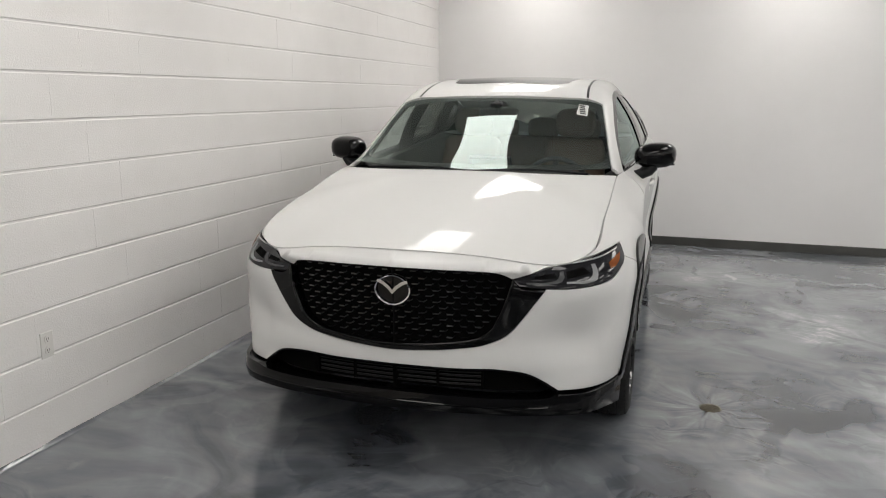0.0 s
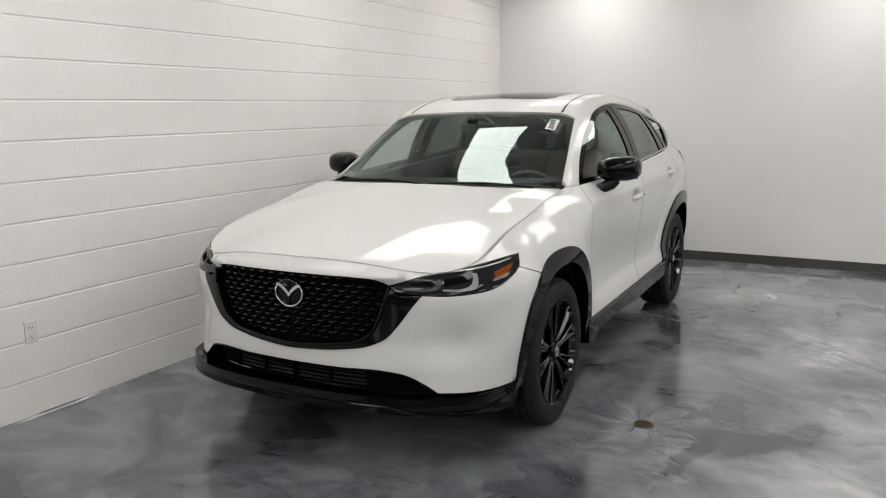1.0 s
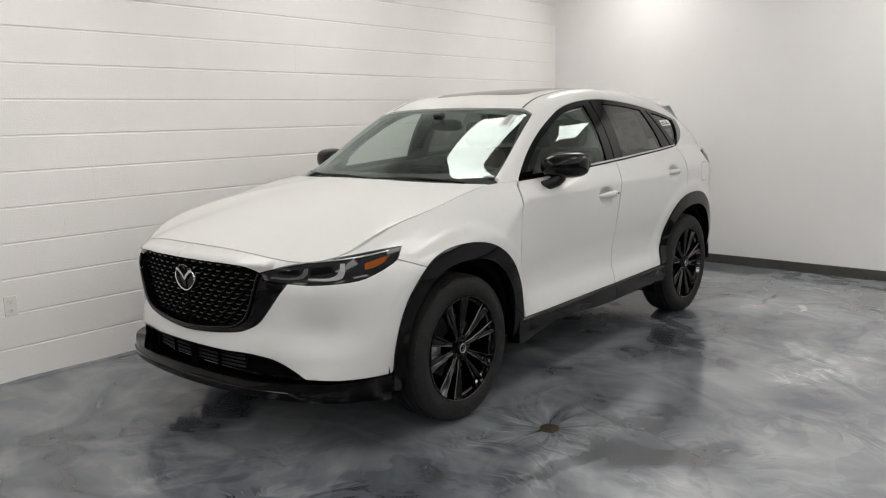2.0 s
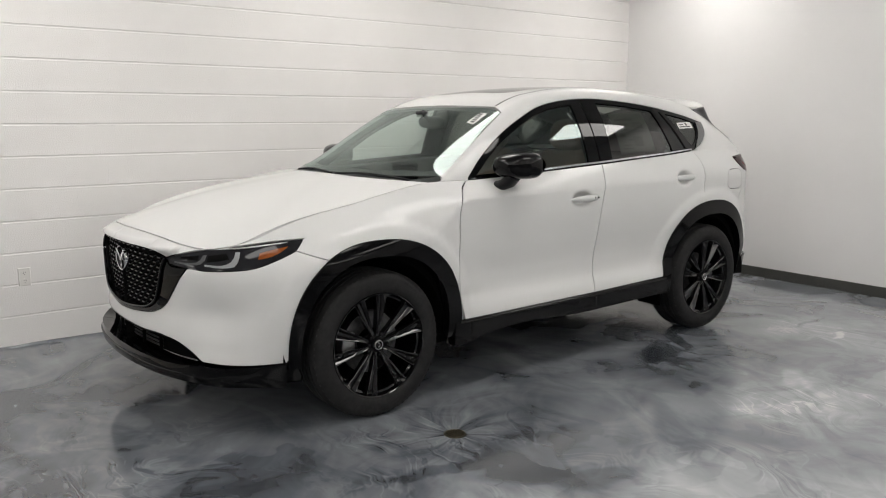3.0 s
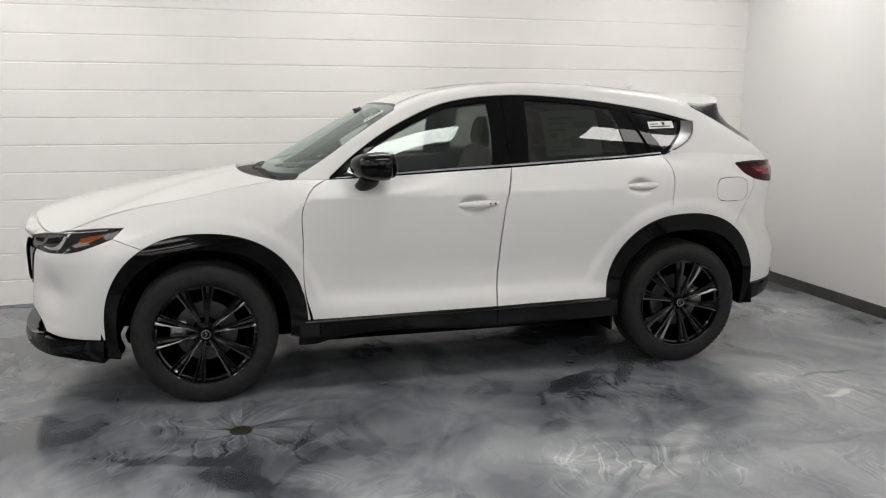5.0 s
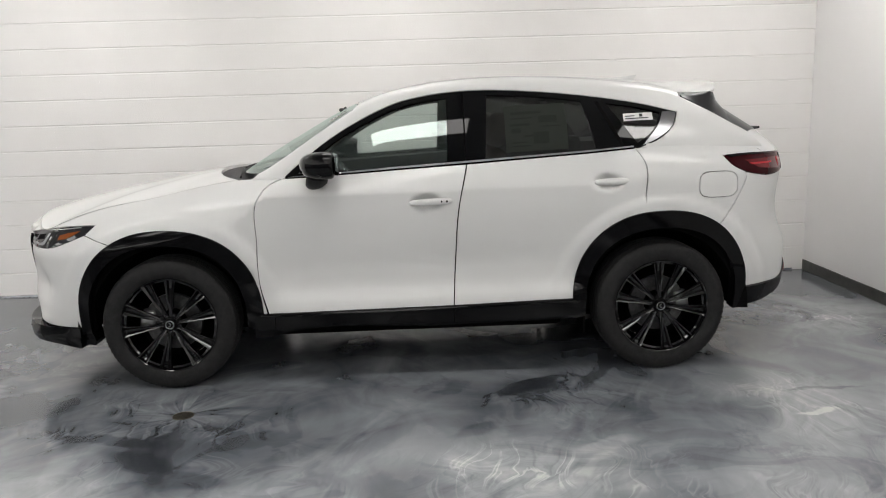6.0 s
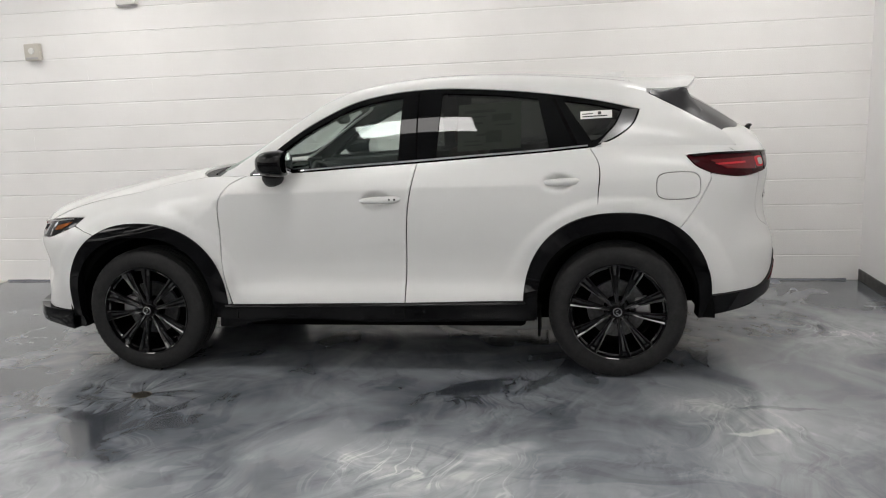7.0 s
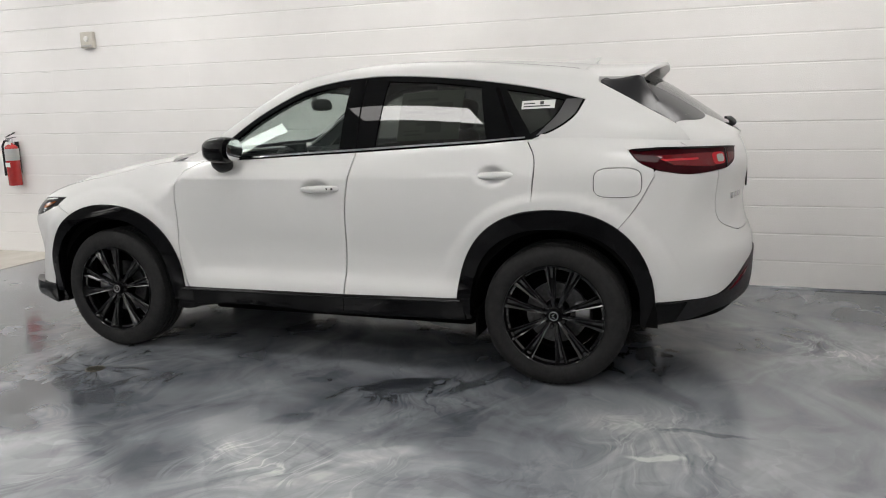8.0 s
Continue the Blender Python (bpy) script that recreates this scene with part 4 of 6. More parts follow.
rb = chain(on_side([ARCH_R[kb]] + SEAM[1:]), [(sx(-3.17), 1.06), (sx(-3.17), 1.09), (sx(-3.2), 1.085), (sx(-3.3), 1.068), (sr(0.66), 1.07)], [(sr(0.66), 1.07), (sr(0.62), 0.82), (sr(0.5), 0.77), (END, 0.76)], [(END, 0.76), (END, 0.605)],
           [(END, 0.605), (sr(0.2), 0.595), (sr(0.38), 0.568), (sr(0.53), 0.522), (sr(0.66), 0.472), (sx(-3.3), 0.456)], [(sx(-3.3), 0.456), (sx(-3.185), 0.452)], on_side([p for p in reversed(ARCH_R[kb:]) if p[1] > 0.455]))
rb = np.c_[END - rb[:, 0], rb[:, 1]]
panel("rear_bumper", rb, lambda a, b: shell(END - a, b), PAINT, suv, whole=1)
rl = chain([(END, 0.605), (sr(0.2), 0.595), (sr(0.38), 0.568), (sr(0.53), 0.522), (sr(0.66), 0.472), (sx(-3.3), 0.456)], [(sx(-3.3), 0.456), (sx(-3.185), 0.452)], [(sx(-3.185), 0.452), (sx(-3.14), 0.335)],
           [(sx(-3.14), 0.335), (sx(-3.3), 0.352), (sr(0.7), 0.385), (sr(0.4), 0.40), (END, 0.40)], [(END, 0.40), (END, 0.605)])
rl = np.c_[END - rl[:, 0], rl[:, 1]]
panel("rear_lower_bumper", rl, lambda a, b: shell(END - a, b), SATIN, suv, whole=1, off=0.008, depth=0.05)

# arch and sill cladding
for name, outer, inner in (("front_arch_trim", ARCH_F, WELL_F), ("rear_arch_trim", ARCH_R, WELL_R)):
    a, b = [p for p in outer], [p for p in inner if p[1] > 0.3][::-1]
    a[0], a[-1] = (a[0][0], 0.33), (a[-1][0], 0.33)
    b[0], b[-1] = (b[0][0], 0.33), (b[-1][0], 0.33)
    both(name, chain(on_side(a), on_side([a[-1], b[0]]), on_side(b), on_side([b[-1], a[0]])), shell, ARCHMAT, off=0.012, depth=0.06, gap=0.0005, step=0.03)
def bead(name, pts, parent, off=0.006, radius=0.0055):
    """A rounded glossy edge along a line of the side view, on both sides."""
    for sd in (1, -1):
        bm = bmesh.new()
        p = shell(*on_side(curve(pts, 0.03)).T) * (1, sd, 1) + (0, off * sd, 0)
        tube(bm, [tuple(q) for q in p], radius, 8)
        part(name, bm, GLOSS, parent, "rounded gloss black edge", smooth=60)


bead("arch_edge", ARCH_F[1:-1], suv)
bead("arch_edge", ARCH_R[1:-1], suv)
sill = chain(on_side([(-0.47, 0.405), (-1.55, 0.415), (-2.235, 0.43)]), on_side([(-2.235, 0.43), (-2.25, 0.322)]), on_side([(-2.25, 0.322), (-1.5, 0.308), (-0.6, 0.29), (-0.56, 0.28), (-0.46, 0.278)]), on_side([(-0.46, 0.278), (-0.47, 0.405)]))


def skirt(s, z):
    """The sill's own face: upright under the doors, with a slight kick out at its foot."""
    z = np.asarray(z, float)
    p = shell(s, 0.0 * z + 0.42)
    return np.c_[p[:, 0], p[:, 1] + 0.06 * np.clip(0.33 - z, 0, 1), z]


both("sill_trim", sill, skirt, GLOSS, off=0.012, depth=0.08)
for sd in (1, -1):
    bm = bmesh.new()
    rows = []
    for x, z in curve([(-0.5, 0.403), (-1.55, 0.412), (-2.22, 0.427)], 0.05):
        y = shell([sx(x)], [0.42])[0][1]
        rows.append([bm.verts.new((x, (y + dy) * sd, z + dz)) for dy, dz in ((-0.004, 0.006), (0.004, 0.005), (0.013, -0.001), (0.017, -0.006), (0.017, -0.012))])
    for a, b in zip(rows, rows[1:]):
        for i in range(4):
            bm.faces.new((a[i], a[i + 1], b[i + 1], b[i]))
    bmesh.ops.recalc_face_normals(bm, faces=bm.faces[:])
    part("sill_ledge", bm, GLOSS, suv, "sloping gloss black ledge", smooth=60)
    for x, lo, hi in ((-0.575, 0.285, 0.4), (-1.55, 0.311, 0.415)):
        bm = bmesh.new()
        y = shell([sx(x)], [0.42])[0][1] + 0.0125
        box(bm, (x - 0.003, min(y * sd, (y - 0.02) * sd), lo), (x + 0.003, max(y * sd, (y - 0.02) * sd), hi), 0.0005)
        part("sill_joint", bm, DARK, suv, "narrow joint in the sill trim")

# cabin sides
DLO_TOP = [(-0.655, 1.142), (-0.79, 1.255), (-0.95, 1.365), (-1.12, 1.455), (-1.28, 1.52), (-1.44, 1.553), (-1.68, 1.573), (-2.05, 1.557), (-2.36, 1.522), (-2.66, 1.468), (-2.825, 1.425)]
DLO_REAR = [(-2.825, 1.425), (-2.79, 1.355), (-2.70, 1.285), (-2.585, 1.240)]
belt_v0 = [(x, 0.0) for x in np.linspace(-2.585, -0.655, 40)]
dlo = chain(at_z(curve(DLO_TOP)), at_z(curve(DLO_REAR)), belt_v0)
W1 = chain(at_z(curve([(-0.72, 1.155), (-1.535, 1.193)])), at_z(curve([(-1.535, 1.193), (-1.545, 1.533)])), at_z(curve([(-1.545, 1.533), (-1.44, 1.522), (-1.28, 1.488), (-1.12, 1.422), (-0.95, 1.33), (-0.82, 1.236), (-0.72, 1.155)])))
W2 = chain(at_z(curve([(-1.745, 1.205), (-2.35, 1.24)])), at_z(curve([(-2.35, 1.24), (-2.29, 1.50)])), at_z(curve([(-2.29, 1.50), (-2.05, 1.528), (-1.77, 1.545)])), at_z(curve([(-1.77, 1.545), (-1.745, 1.205)])))
W3 = chain(at_z(curve([(-2.43, 1.482), (-2.6, 1.455), (-2.72, 1.425)])), at_z(curve([(-2.72, 1.425), (-2.69, 1.36), (-2.63, 1.30), (-2.575, 1.268)])), at_z(curve([(-2.575, 1.268), (-2.43, 1.482)])))
SC = 0.8
both("window_surround", dlo, cabin, GLOSSDEEP, holes=(W1, W2, W3), scale=SC, step=0.03, off=-0.002, depth=0.03, gap=0.0015)
both("front_side_glass", W1, cabin, GLASS, scale=SC, step=0.06, off=-0.008, depth=0.0, gap=-0.004)
both("rear_side_glass", W2, cabin, PRIVACY, scale=SC, step=0.06, off=-0.008, depth=0.0, gap=-0.004)
both("quarter_glass", W3, cabin, PRIVACY, scale=SC, step=0.06, off=-0.008, depth=0.0, gap=-0.004)
DITCH = 0.575
WS_EDGE = 0.5
frame_line = chain(at_z(curve(DLO_TOP)), at_z(curve(DLO_REAR)), [(-2.585, 0.0), (-3.32, 0.0)], at_z(curve([(-3.32, 1.225), (-3.25, 1.30), (-3.17, 1.345)])), at_z(curve([(-3.17, 1.345), (-3.0, 1.44), (-2.87, 1.51)])),
                   [tuple(at_z([(-2.87, 1.51)])[0]), (-2.872, 0.5)], [(-2.872, 0.5), (-2.81, DITCH)], [(-2.81, DITCH), (-1.06, DITCH)], [(-1.06, DITCH), (-1.03, WS_EDGE)], [(-1.03, WS_EDGE), (-0.5, WS_EDGE)], [(-0.5, WS_EDGE), (-0.47, 0.0)], [(-0.47, 0.0), (-0.655, 0.0)])
both("cabin_frame", frame_line, cabin, PAINT, scale=SC, gap=0.0015)
roof = chain([(-1.06, DITCH), (-2.81, DITCH)], [(-2.81, DITCH), (-2.79, 0.6)], [(-2.79, 0.6), (-2.79, 1.0)], [(-2.79, 1.0), (-1.025, 1.0)], [(-1.025, 1.0), (-1.035, 0.8), (-1.06, DITCH)])
roof = np.c_[1 - roof[:, 1], roof[:, 0]]
roof_fn = lambda a, b: cabin(b, 1 - a)
both("quarter_joint", chain([(-2.62, 0.0), (-3.3, 0.0)], [(-3.3, 0.0), (-3.3, 0.03)], [(-3.3, 0.03), (-2.62, 0.03)], [(-2.62, 0.03), (-2.62, 0.0)]), cabin, PAINT, scale=SC, off=0.0004, depth=0.0, gap=0.0)
both("quarter_joint_lower", chain(waist_run(sx(-3.3), sx(-2.62), 20), waist_run(sx(-2.62), sx(-3.3), 20, 0.012)), shell, PAINT, off=0.0004, depth=0.0, gap=0.0)
panel("roof", roof, roof_fn, PAINT, suv, whole=1, depth=0.02)
sun = chain([(0, -1.33), (0.30, -1.34), (0.315, -1.36)], [(0.315, -1.36), (0.315, -1.84), (0.30, -1.86)], [(0.30, -1.86), (0, -1.87)], [(0, -1.87), (0, -1.33)])
panel("sunroof_glass", sun, roof_fn, GLOSS, suv, whole=1, off=0.0008, depth=0.0)
ws = chain([(0, -1.01), (0.2, -1.02), (1 - DITCH, -1.045), (1 - WS_EDGE, -1.03)], [(1 - WS_EDGE, -1.03), (1 - WS_EDGE, -0.51)], [(1 - WS_EDGE, -0.51), (0.4, -0.425), (0.2, -0.345), (0, -0.325)], [(0, -0.325), (0, -1.01)])
panel("windscreen", ws, roof_fn, GLASS, suv, whole=1, off=-0.004, depth=0.0, gap=0.003)

# tail: black garnish, rear glass, spoiler
garn = chain(at_z(curve([(-2.88, 1.515), (-3.0, 1.44), (-3.17, 1.345)])), at_z(curve([(-3.17, 1.345), (-3.25, 1.30)])), [tuple(at_z([(-3.25, 1.30)])[0]), (-3.365, 0.645), (-3.10, 0.645), (-2.97, 0.6), tuple(at_z([(-2.88, 1.515)])[0])])
both("rear_pillar_garnish", garn, cabin, FINMAT, scale=SC, step=0.025)
rg = chain([(0, -3.08), (0.36, -3.10)], [(0.36, -3.10), (0.37, -3.36)], [(0.37, -3.36), (0.28, -3.49), (0.14, -3.545), (0, -3.56)], [(0, -3.56), (0, -3.08)])
panel("rear_glass", rg, roof_fn, PRIVACY, suv, whole=1, depth=0.0, off=-0.004)
g_pt = tuple(at_z([(-3.25, 1.30)])[0])
upper = cabin(*np.array(curve([g_pt, (-3.36, 0.625), (-3.49, 0.72), (-3.545, 0.86), (-3.56, 1.0)], 0.005)).T)
k0 = int(np.argmin(np.hypot(WC[:, 0] + 3.32, WC[:, 1] - 0.705)))
lower = WC[k0:]
bm = bmesh.new()
cols = []
for t in np.linspace(0, 1, 25):
    a = np.array([np.interp(t * (len(upper) - 1), np.arange(len(upper)), upper[:, i]) for i in range(3)])
    b = np.array([np.interp(t * (len(lower) - 1), np.arange(len(lower)), lower[:, i]) for i in range(3)])
    row = []
    for w in np.linspace(0, 1, 8):
        q = a * (1 - w) + b * w
        q[2] += 0.004 * math.sin(math.pi * w)
        row.append(tuple(q))
    cols.append(row)
vs = [bm.verts.new((x, y * sd, z)) for sd in (1, -1) for row in cols for x, y, z in row]
for h in (0, 1):
    for i in range(24):
        for j in range(7):
            k = h * 200 + i * 8 + j
            q = (vs[k], vs[k + 8], vs[k + 9], vs[k + 1])
            bm.faces.new(q[::-1] if h else q)
bmesh.ops.remove_doubles(bm, verts=bm.verts[:], dist=1e-4)
bmesh.ops.recalc_face_normals(bm, faces=bm.faces[:])
part("tailgate_shelf", bm, PAINT, suv, smooth=60)
# black fins between the spoiler and the rear pillars
for sd in (1, -1):
    bm = bmesh.new()
    lo_e = cabin(*at_z(curve([(-2.885, 1.507), (-3.0, 1.442), (-3.17, 1.347), (-3.24, 1.305)], 0.02)).T)
    hi_e = np.array(curve([(-2.885, 0.585, 1.517), (-2.97, 0.575, 1.52), (-3.085, 0.562, 1.522), (-3.1, 0.55, 1.49), (-3.16, 0.56, 1.415), (-3.24, 0.59, 1.315)], 0.005))
    cols = []
    for t in np.linspace(0, 1, 20):
        a = np.array([np.interp(t * (len(lo_e) - 1), np.arange(len(lo_e)), lo_e[:, i]) for i in range(3)])
        b = np.array([np.interp(t * (len(hi_e) - 1), np.arange(len(hi_e)), hi_e[:, i]) for i in range(3)])
        cols.append([bm.verts.new(((a * (1 - w) + b * w) + (0, 0.004 - d, 0)) * (1, sd, 1)) for d in (0, 0.02) for w in np.linspace(0, 1, 5)])
    for a, b in zip(cols, cols[1:]):
        for i in range(4):
            bm.faces.new((a[i], b[i], b[i + 1], a[i + 1]))
            bm.faces.new((a[i + 5], a[i + 6], b[i + 6], b[i + 5]))
        bm.faces.new((a[4], b[4], b[9], a[9]))
    bmesh.ops.recalc_face_normals(bm, faces=bm.faces[:])
    part("spoiler_fin", bm, FINMAT, suv, smooth=50)


bm = bmesh.new()
nx, ny = 12, 28
grid = {}
for i in range(nx + 1):
    for j in range(ny + 1):
        w = -1 + 2 * j / ny
        v = 1 - 0.5 * abs(w)
        x0 = -2.79 - 0.08 * max(0.0, abs(w) - 0.8) / 0.2
        x1 = -3.165 + 0.075 * abs(w) ** 4
        q = cabin([x0], [v])[0]
        x = x0 + (x1 - x0) * i / nx
        y = math.copysign(q[1], w) * (1 - 0.03 * i / nx)
        zt = q[2] - 0.0005 - 0.045 * (x0 - x) + 0.014 * (i / nx) ** 3
        grid[i, j, 0] = bm.verts.new((x, y, zt))
        grid[i, j, 1] = bm.verts.new((x, y * 0.985, zt - 0.016 - 0.035 * (1 - i / nx) ** 0.7))
for i in range(nx):
    for j in range(ny):
        bm.faces.new((grid[i, j, 0], grid[i, j + 1, 0], grid[i + 1, j + 1, 0], grid[i + 1, j, 0]))
        bm.faces.new((grid[i, j, 1], grid[i + 1, j, 1], grid[i + 1, j + 1, 1], grid[i, j + 1, 1]))
for i in range(nx):
    for j, fl in ((0, 0), (ny, 1)):
        q = (grid[i, j, 0], grid[i + 1, j, 0], grid[i + 1, j, 1], grid[i, j, 1])
        bm.faces.new(q[::-1] if fl else q)
for j in range(ny):
    bm.faces.new((grid[nx, j, 0], grid[nx, j + 1, 0], grid[nx, j + 1, 1], grid[nx, j, 1]))
bmesh.ops.recalc_face_normals(bm, faces=bm.faces[:])
part("roof_spoiler", bm, PAINT, suv, smooth=35)

# near-black sheet behind the panel gaps, with their shade in its colour
inner = chain(on_side([(0.49, 0.3)] + [p for p in WELL_F if p[1] > 0.3] + [(-0.45, 0.3)]), on_side([(-0.45, 0.3), (-2.26, 0.3)]), on_side([(-2.26, 0.3)] + [p for p in WELL_R if p[1] > 0.3] + [(-3.13, 0.33)]),
              [(sx(-3.13), 0.33), (END, 0.33)], [(END, 0.33), (END, 1.19)], [(s, float(top(s)) - 0.02) for s in np.linspace(END, sx(-0.45), 60)], [(s, float(top(s)) - 0.03) for s in np.linspace(sx(-0.45), sy(0.55), 40)],
              [(sy(0.55), 0.86), (sy(0.5), 0.78), (sy(0.62), 0.7), (sy(0.62), 0.48), (sy(0.7), 0.4), (sy(0.7), 0.3)], [(sy(0.7), 0.3), (sx(0.49), 0.3)])
both("gap_shade_sheet", inner, shell, DARK, step=0.06, depth=0.0, off=-0.03, gap=0.0)


# ---------------------------------------------------------------- wheels
def wheel():
    """One wheel; its outer face looks along +z, its middle plane at z 0."""
    hub = bmesh.new()
    lathe(hub, [(0.25, 0.098), (0.26, 0.108), (0.2585, 0.113), (0.2535, 0.111), (0.247, 0.088), (0.237, 0.083), (0.234, 0.05), (0.222, 0.0), (0.222, -0.09), (0.246, -0.105)], 64)
    rim = part("wheel", hub, RIMMAT, suv, smooth=40)
    t = bmesh.new()
    pr = [(0.25, 0.098), (0.262, 0.109), (0.29, 0.117), (0.325, 0.116), (0.348, 0.106), (0.360, 0.088)]
    tr = []
    for z in (0.062, 0.02, -0.02, -0.062):
        tr += [(0.3645, z + 0.006), (0.356, z + 0.004), (0.356, z - 0.004), (0.3645, z - 0.006)]
    lathe(t, pr + tr + [(r, -z) for r, z in reversed(pr)], 96)
    part("tyre", t, RUBBER, rim, smooth=40)
    blocks = bmesh.new()
    for k in range(72):
        for sgn in (1, -1):
            box(blocks, (0.34, -0.0045, 0.084), (0.3555, 0.0045, 0.1015), 0, pose(0, 0, 0, 0, 0, 5 * k + 1.2) @ Matrix.Diagonal((1, 1, sgn, 1)))
    bmesh.ops.recalc_face_normals(blocks, faces=blocks.faces[:])
    tagged(part("tread", blocks, RUBBER, rim), "", "", "", "stuff")
    # ten flared spokes, each with two raised edges and a valley, leaning in pairs
    for k in range(10):
        sp = bmesh.new()
        lean = 0.016 if k % 2 else -0.012
        rows = [(0.03, 0.011, 0.078, 0.045, 0.000), (0.06, 0.0115, 0.087, 0.05, 0.003), (0.095, 0.0135, 0.093, 0.055, 0.008), (0.14, 0.0185, 0.097, 0.06, 0.014), (0.19, 0.0245, 0.101, 0.065, 0.02),
                (0.23, 0.03, 0.104, 0.07, 0.024), (0.257, 0.034, 0.109, 0.074, 0.024)]
        rings = []
        for r, w, zt, zb, dip in rows:
            mid = lean * (r - 0.03) / 0.23
            e = 0.0028
            side = ((-w * 0.8, zb), (-w, zt - 2.2 * e), (-w + 0.3 * e, zt - 0.7 * e), (-w + e, zt), (-w + 2.2 * e, zt - 0.6 * e), (-0.25 * w, zt - dip))
            rings.append([sp.verts.new((r, mid + dy, z)) for dy, z in side + tuple((-dy, z) for dy, z in reversed(side))])
        for a, b in zip(rings, rings[1:]):
            for i in range(12):
                sp.faces.new((a[i], b[i], b[(i + 1) % 12], a[(i + 1) % 12]))
        sp.faces.new(rings[0])
        sp.faces.new(rings[-1][::-1])
        bmesh.ops.recalc_face_normals(sp, faces=sp.faces[:])
        bmesh.ops.transform(sp, matrix=pose(0, 0, 0, 0, 0, 36 * k), verts=sp.verts[:])
        part("spoke", sp, RIMMAT, rim, smooth=50)
    h = bmesh.new()
    lathe(h, [(0.058, 0.04), (0.058, 0.072), (0.05, 0.078), (0.034, 0.082), (0.031, 0.096), (0.028, 0.1), (0.0001, 0.102)], 32)
    part("hub_cap", h, ARCHMAT, rim, smooth=35)
    for k in range(5):
        n = bmesh.new()
        m = pose(0.055 * math.cos(radians(72 * k + 18)), 0.055 * math.sin(radians(72 * k + 18)), 0.07)
        lathe(n, [(0.012, 0), (0.0125, 0.02), (0.009, 0.025), (0.0001, 0.025)], 12, m)
        part("wheel_nut", n, GLOSS, rim, smooth=40)
    e = bmesh.new()
    lathe(e, [(0.0195, 0.101), (0.0215, 0.1035), (0.0235, 0.101)], 32)
    box(e, (-0.0015, -0.012, 0.101), (0.0015, 0.004, 0.104), 0, pose(0.005, 0.004, 0, 0, 0, 35))
    box(e, (-0.0015, -0.012, 0.101), (0.0015, 0.004, 0.104), 0, pose(-0.005, 0.004, 0, 0, 0, -35))
    part("hub_emblem", e, SILVER, rim, smooth=40)
    d = bmesh.new()
    lathe(d, [(0.0001, -0.085), (0.215, -0.085), (0.222, -0.07)], 32)
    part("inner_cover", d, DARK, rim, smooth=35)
    d = bmesh.new()
    lathe(d, [(0.07, 0.005), (0.075, 0.022), (0.155, 0.022), (0.157, 0.01), (0.157, -0.002), (0.08, -0.002)], 48)
    part("brake_disc", d, STEEL, rim, smooth=35)
    c = bmesh.new()
    box(c, (-0.05, -0.175, -0.02), (0.05, -0.1, 0.05), 0.012)
    part("brake_caliper", c, SILVER, rim, smooth=35)
    return rim


first = wheel()
first.matrix_basis = pose(0, 0.795, 0.365, -90, 0, 0) @ pose(0, 0, 0, 0, 0, 82)
for cx, sd, turn in ((-2.7, 1, -84), (0, -1, 20), (-2.7, -1, 75)):
    copy_thing(first, pose(cx, 0.795 * sd, 0.365, -90 * sd, 0, 0) @ pose(0, 0, 0, 0, 0, turn))

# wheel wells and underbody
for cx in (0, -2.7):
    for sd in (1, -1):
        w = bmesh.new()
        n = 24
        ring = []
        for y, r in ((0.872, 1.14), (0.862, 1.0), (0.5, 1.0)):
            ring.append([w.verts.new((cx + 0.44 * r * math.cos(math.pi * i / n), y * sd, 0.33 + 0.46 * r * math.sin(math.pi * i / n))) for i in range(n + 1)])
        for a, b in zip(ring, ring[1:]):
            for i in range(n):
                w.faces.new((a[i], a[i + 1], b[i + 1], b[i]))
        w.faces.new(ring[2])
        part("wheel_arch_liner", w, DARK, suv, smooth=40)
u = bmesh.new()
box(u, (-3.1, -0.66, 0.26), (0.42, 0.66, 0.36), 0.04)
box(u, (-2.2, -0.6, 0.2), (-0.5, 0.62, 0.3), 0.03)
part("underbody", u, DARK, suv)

# ---------------------------------------------------------------- the car's details
def at_shell(s, z, off=0.0):
    """A place on the shell and the way out of it."""
    e = 1e-3
    p = shell([s], [z])[0]
    n = np.cross(shell([s + e], [z])[0] - shell([s - e], [z])[0], shell([s], [z + e])[0] - shell([s], [z - e])[0])
    n /= np.linalg.norm(n)
    if n @ (p - np.array([min(max(p[0], -2.9), 0.2), 0, 0.7])) < 0:
        n = -n
    return Vector(p + n * off), Vector(n)


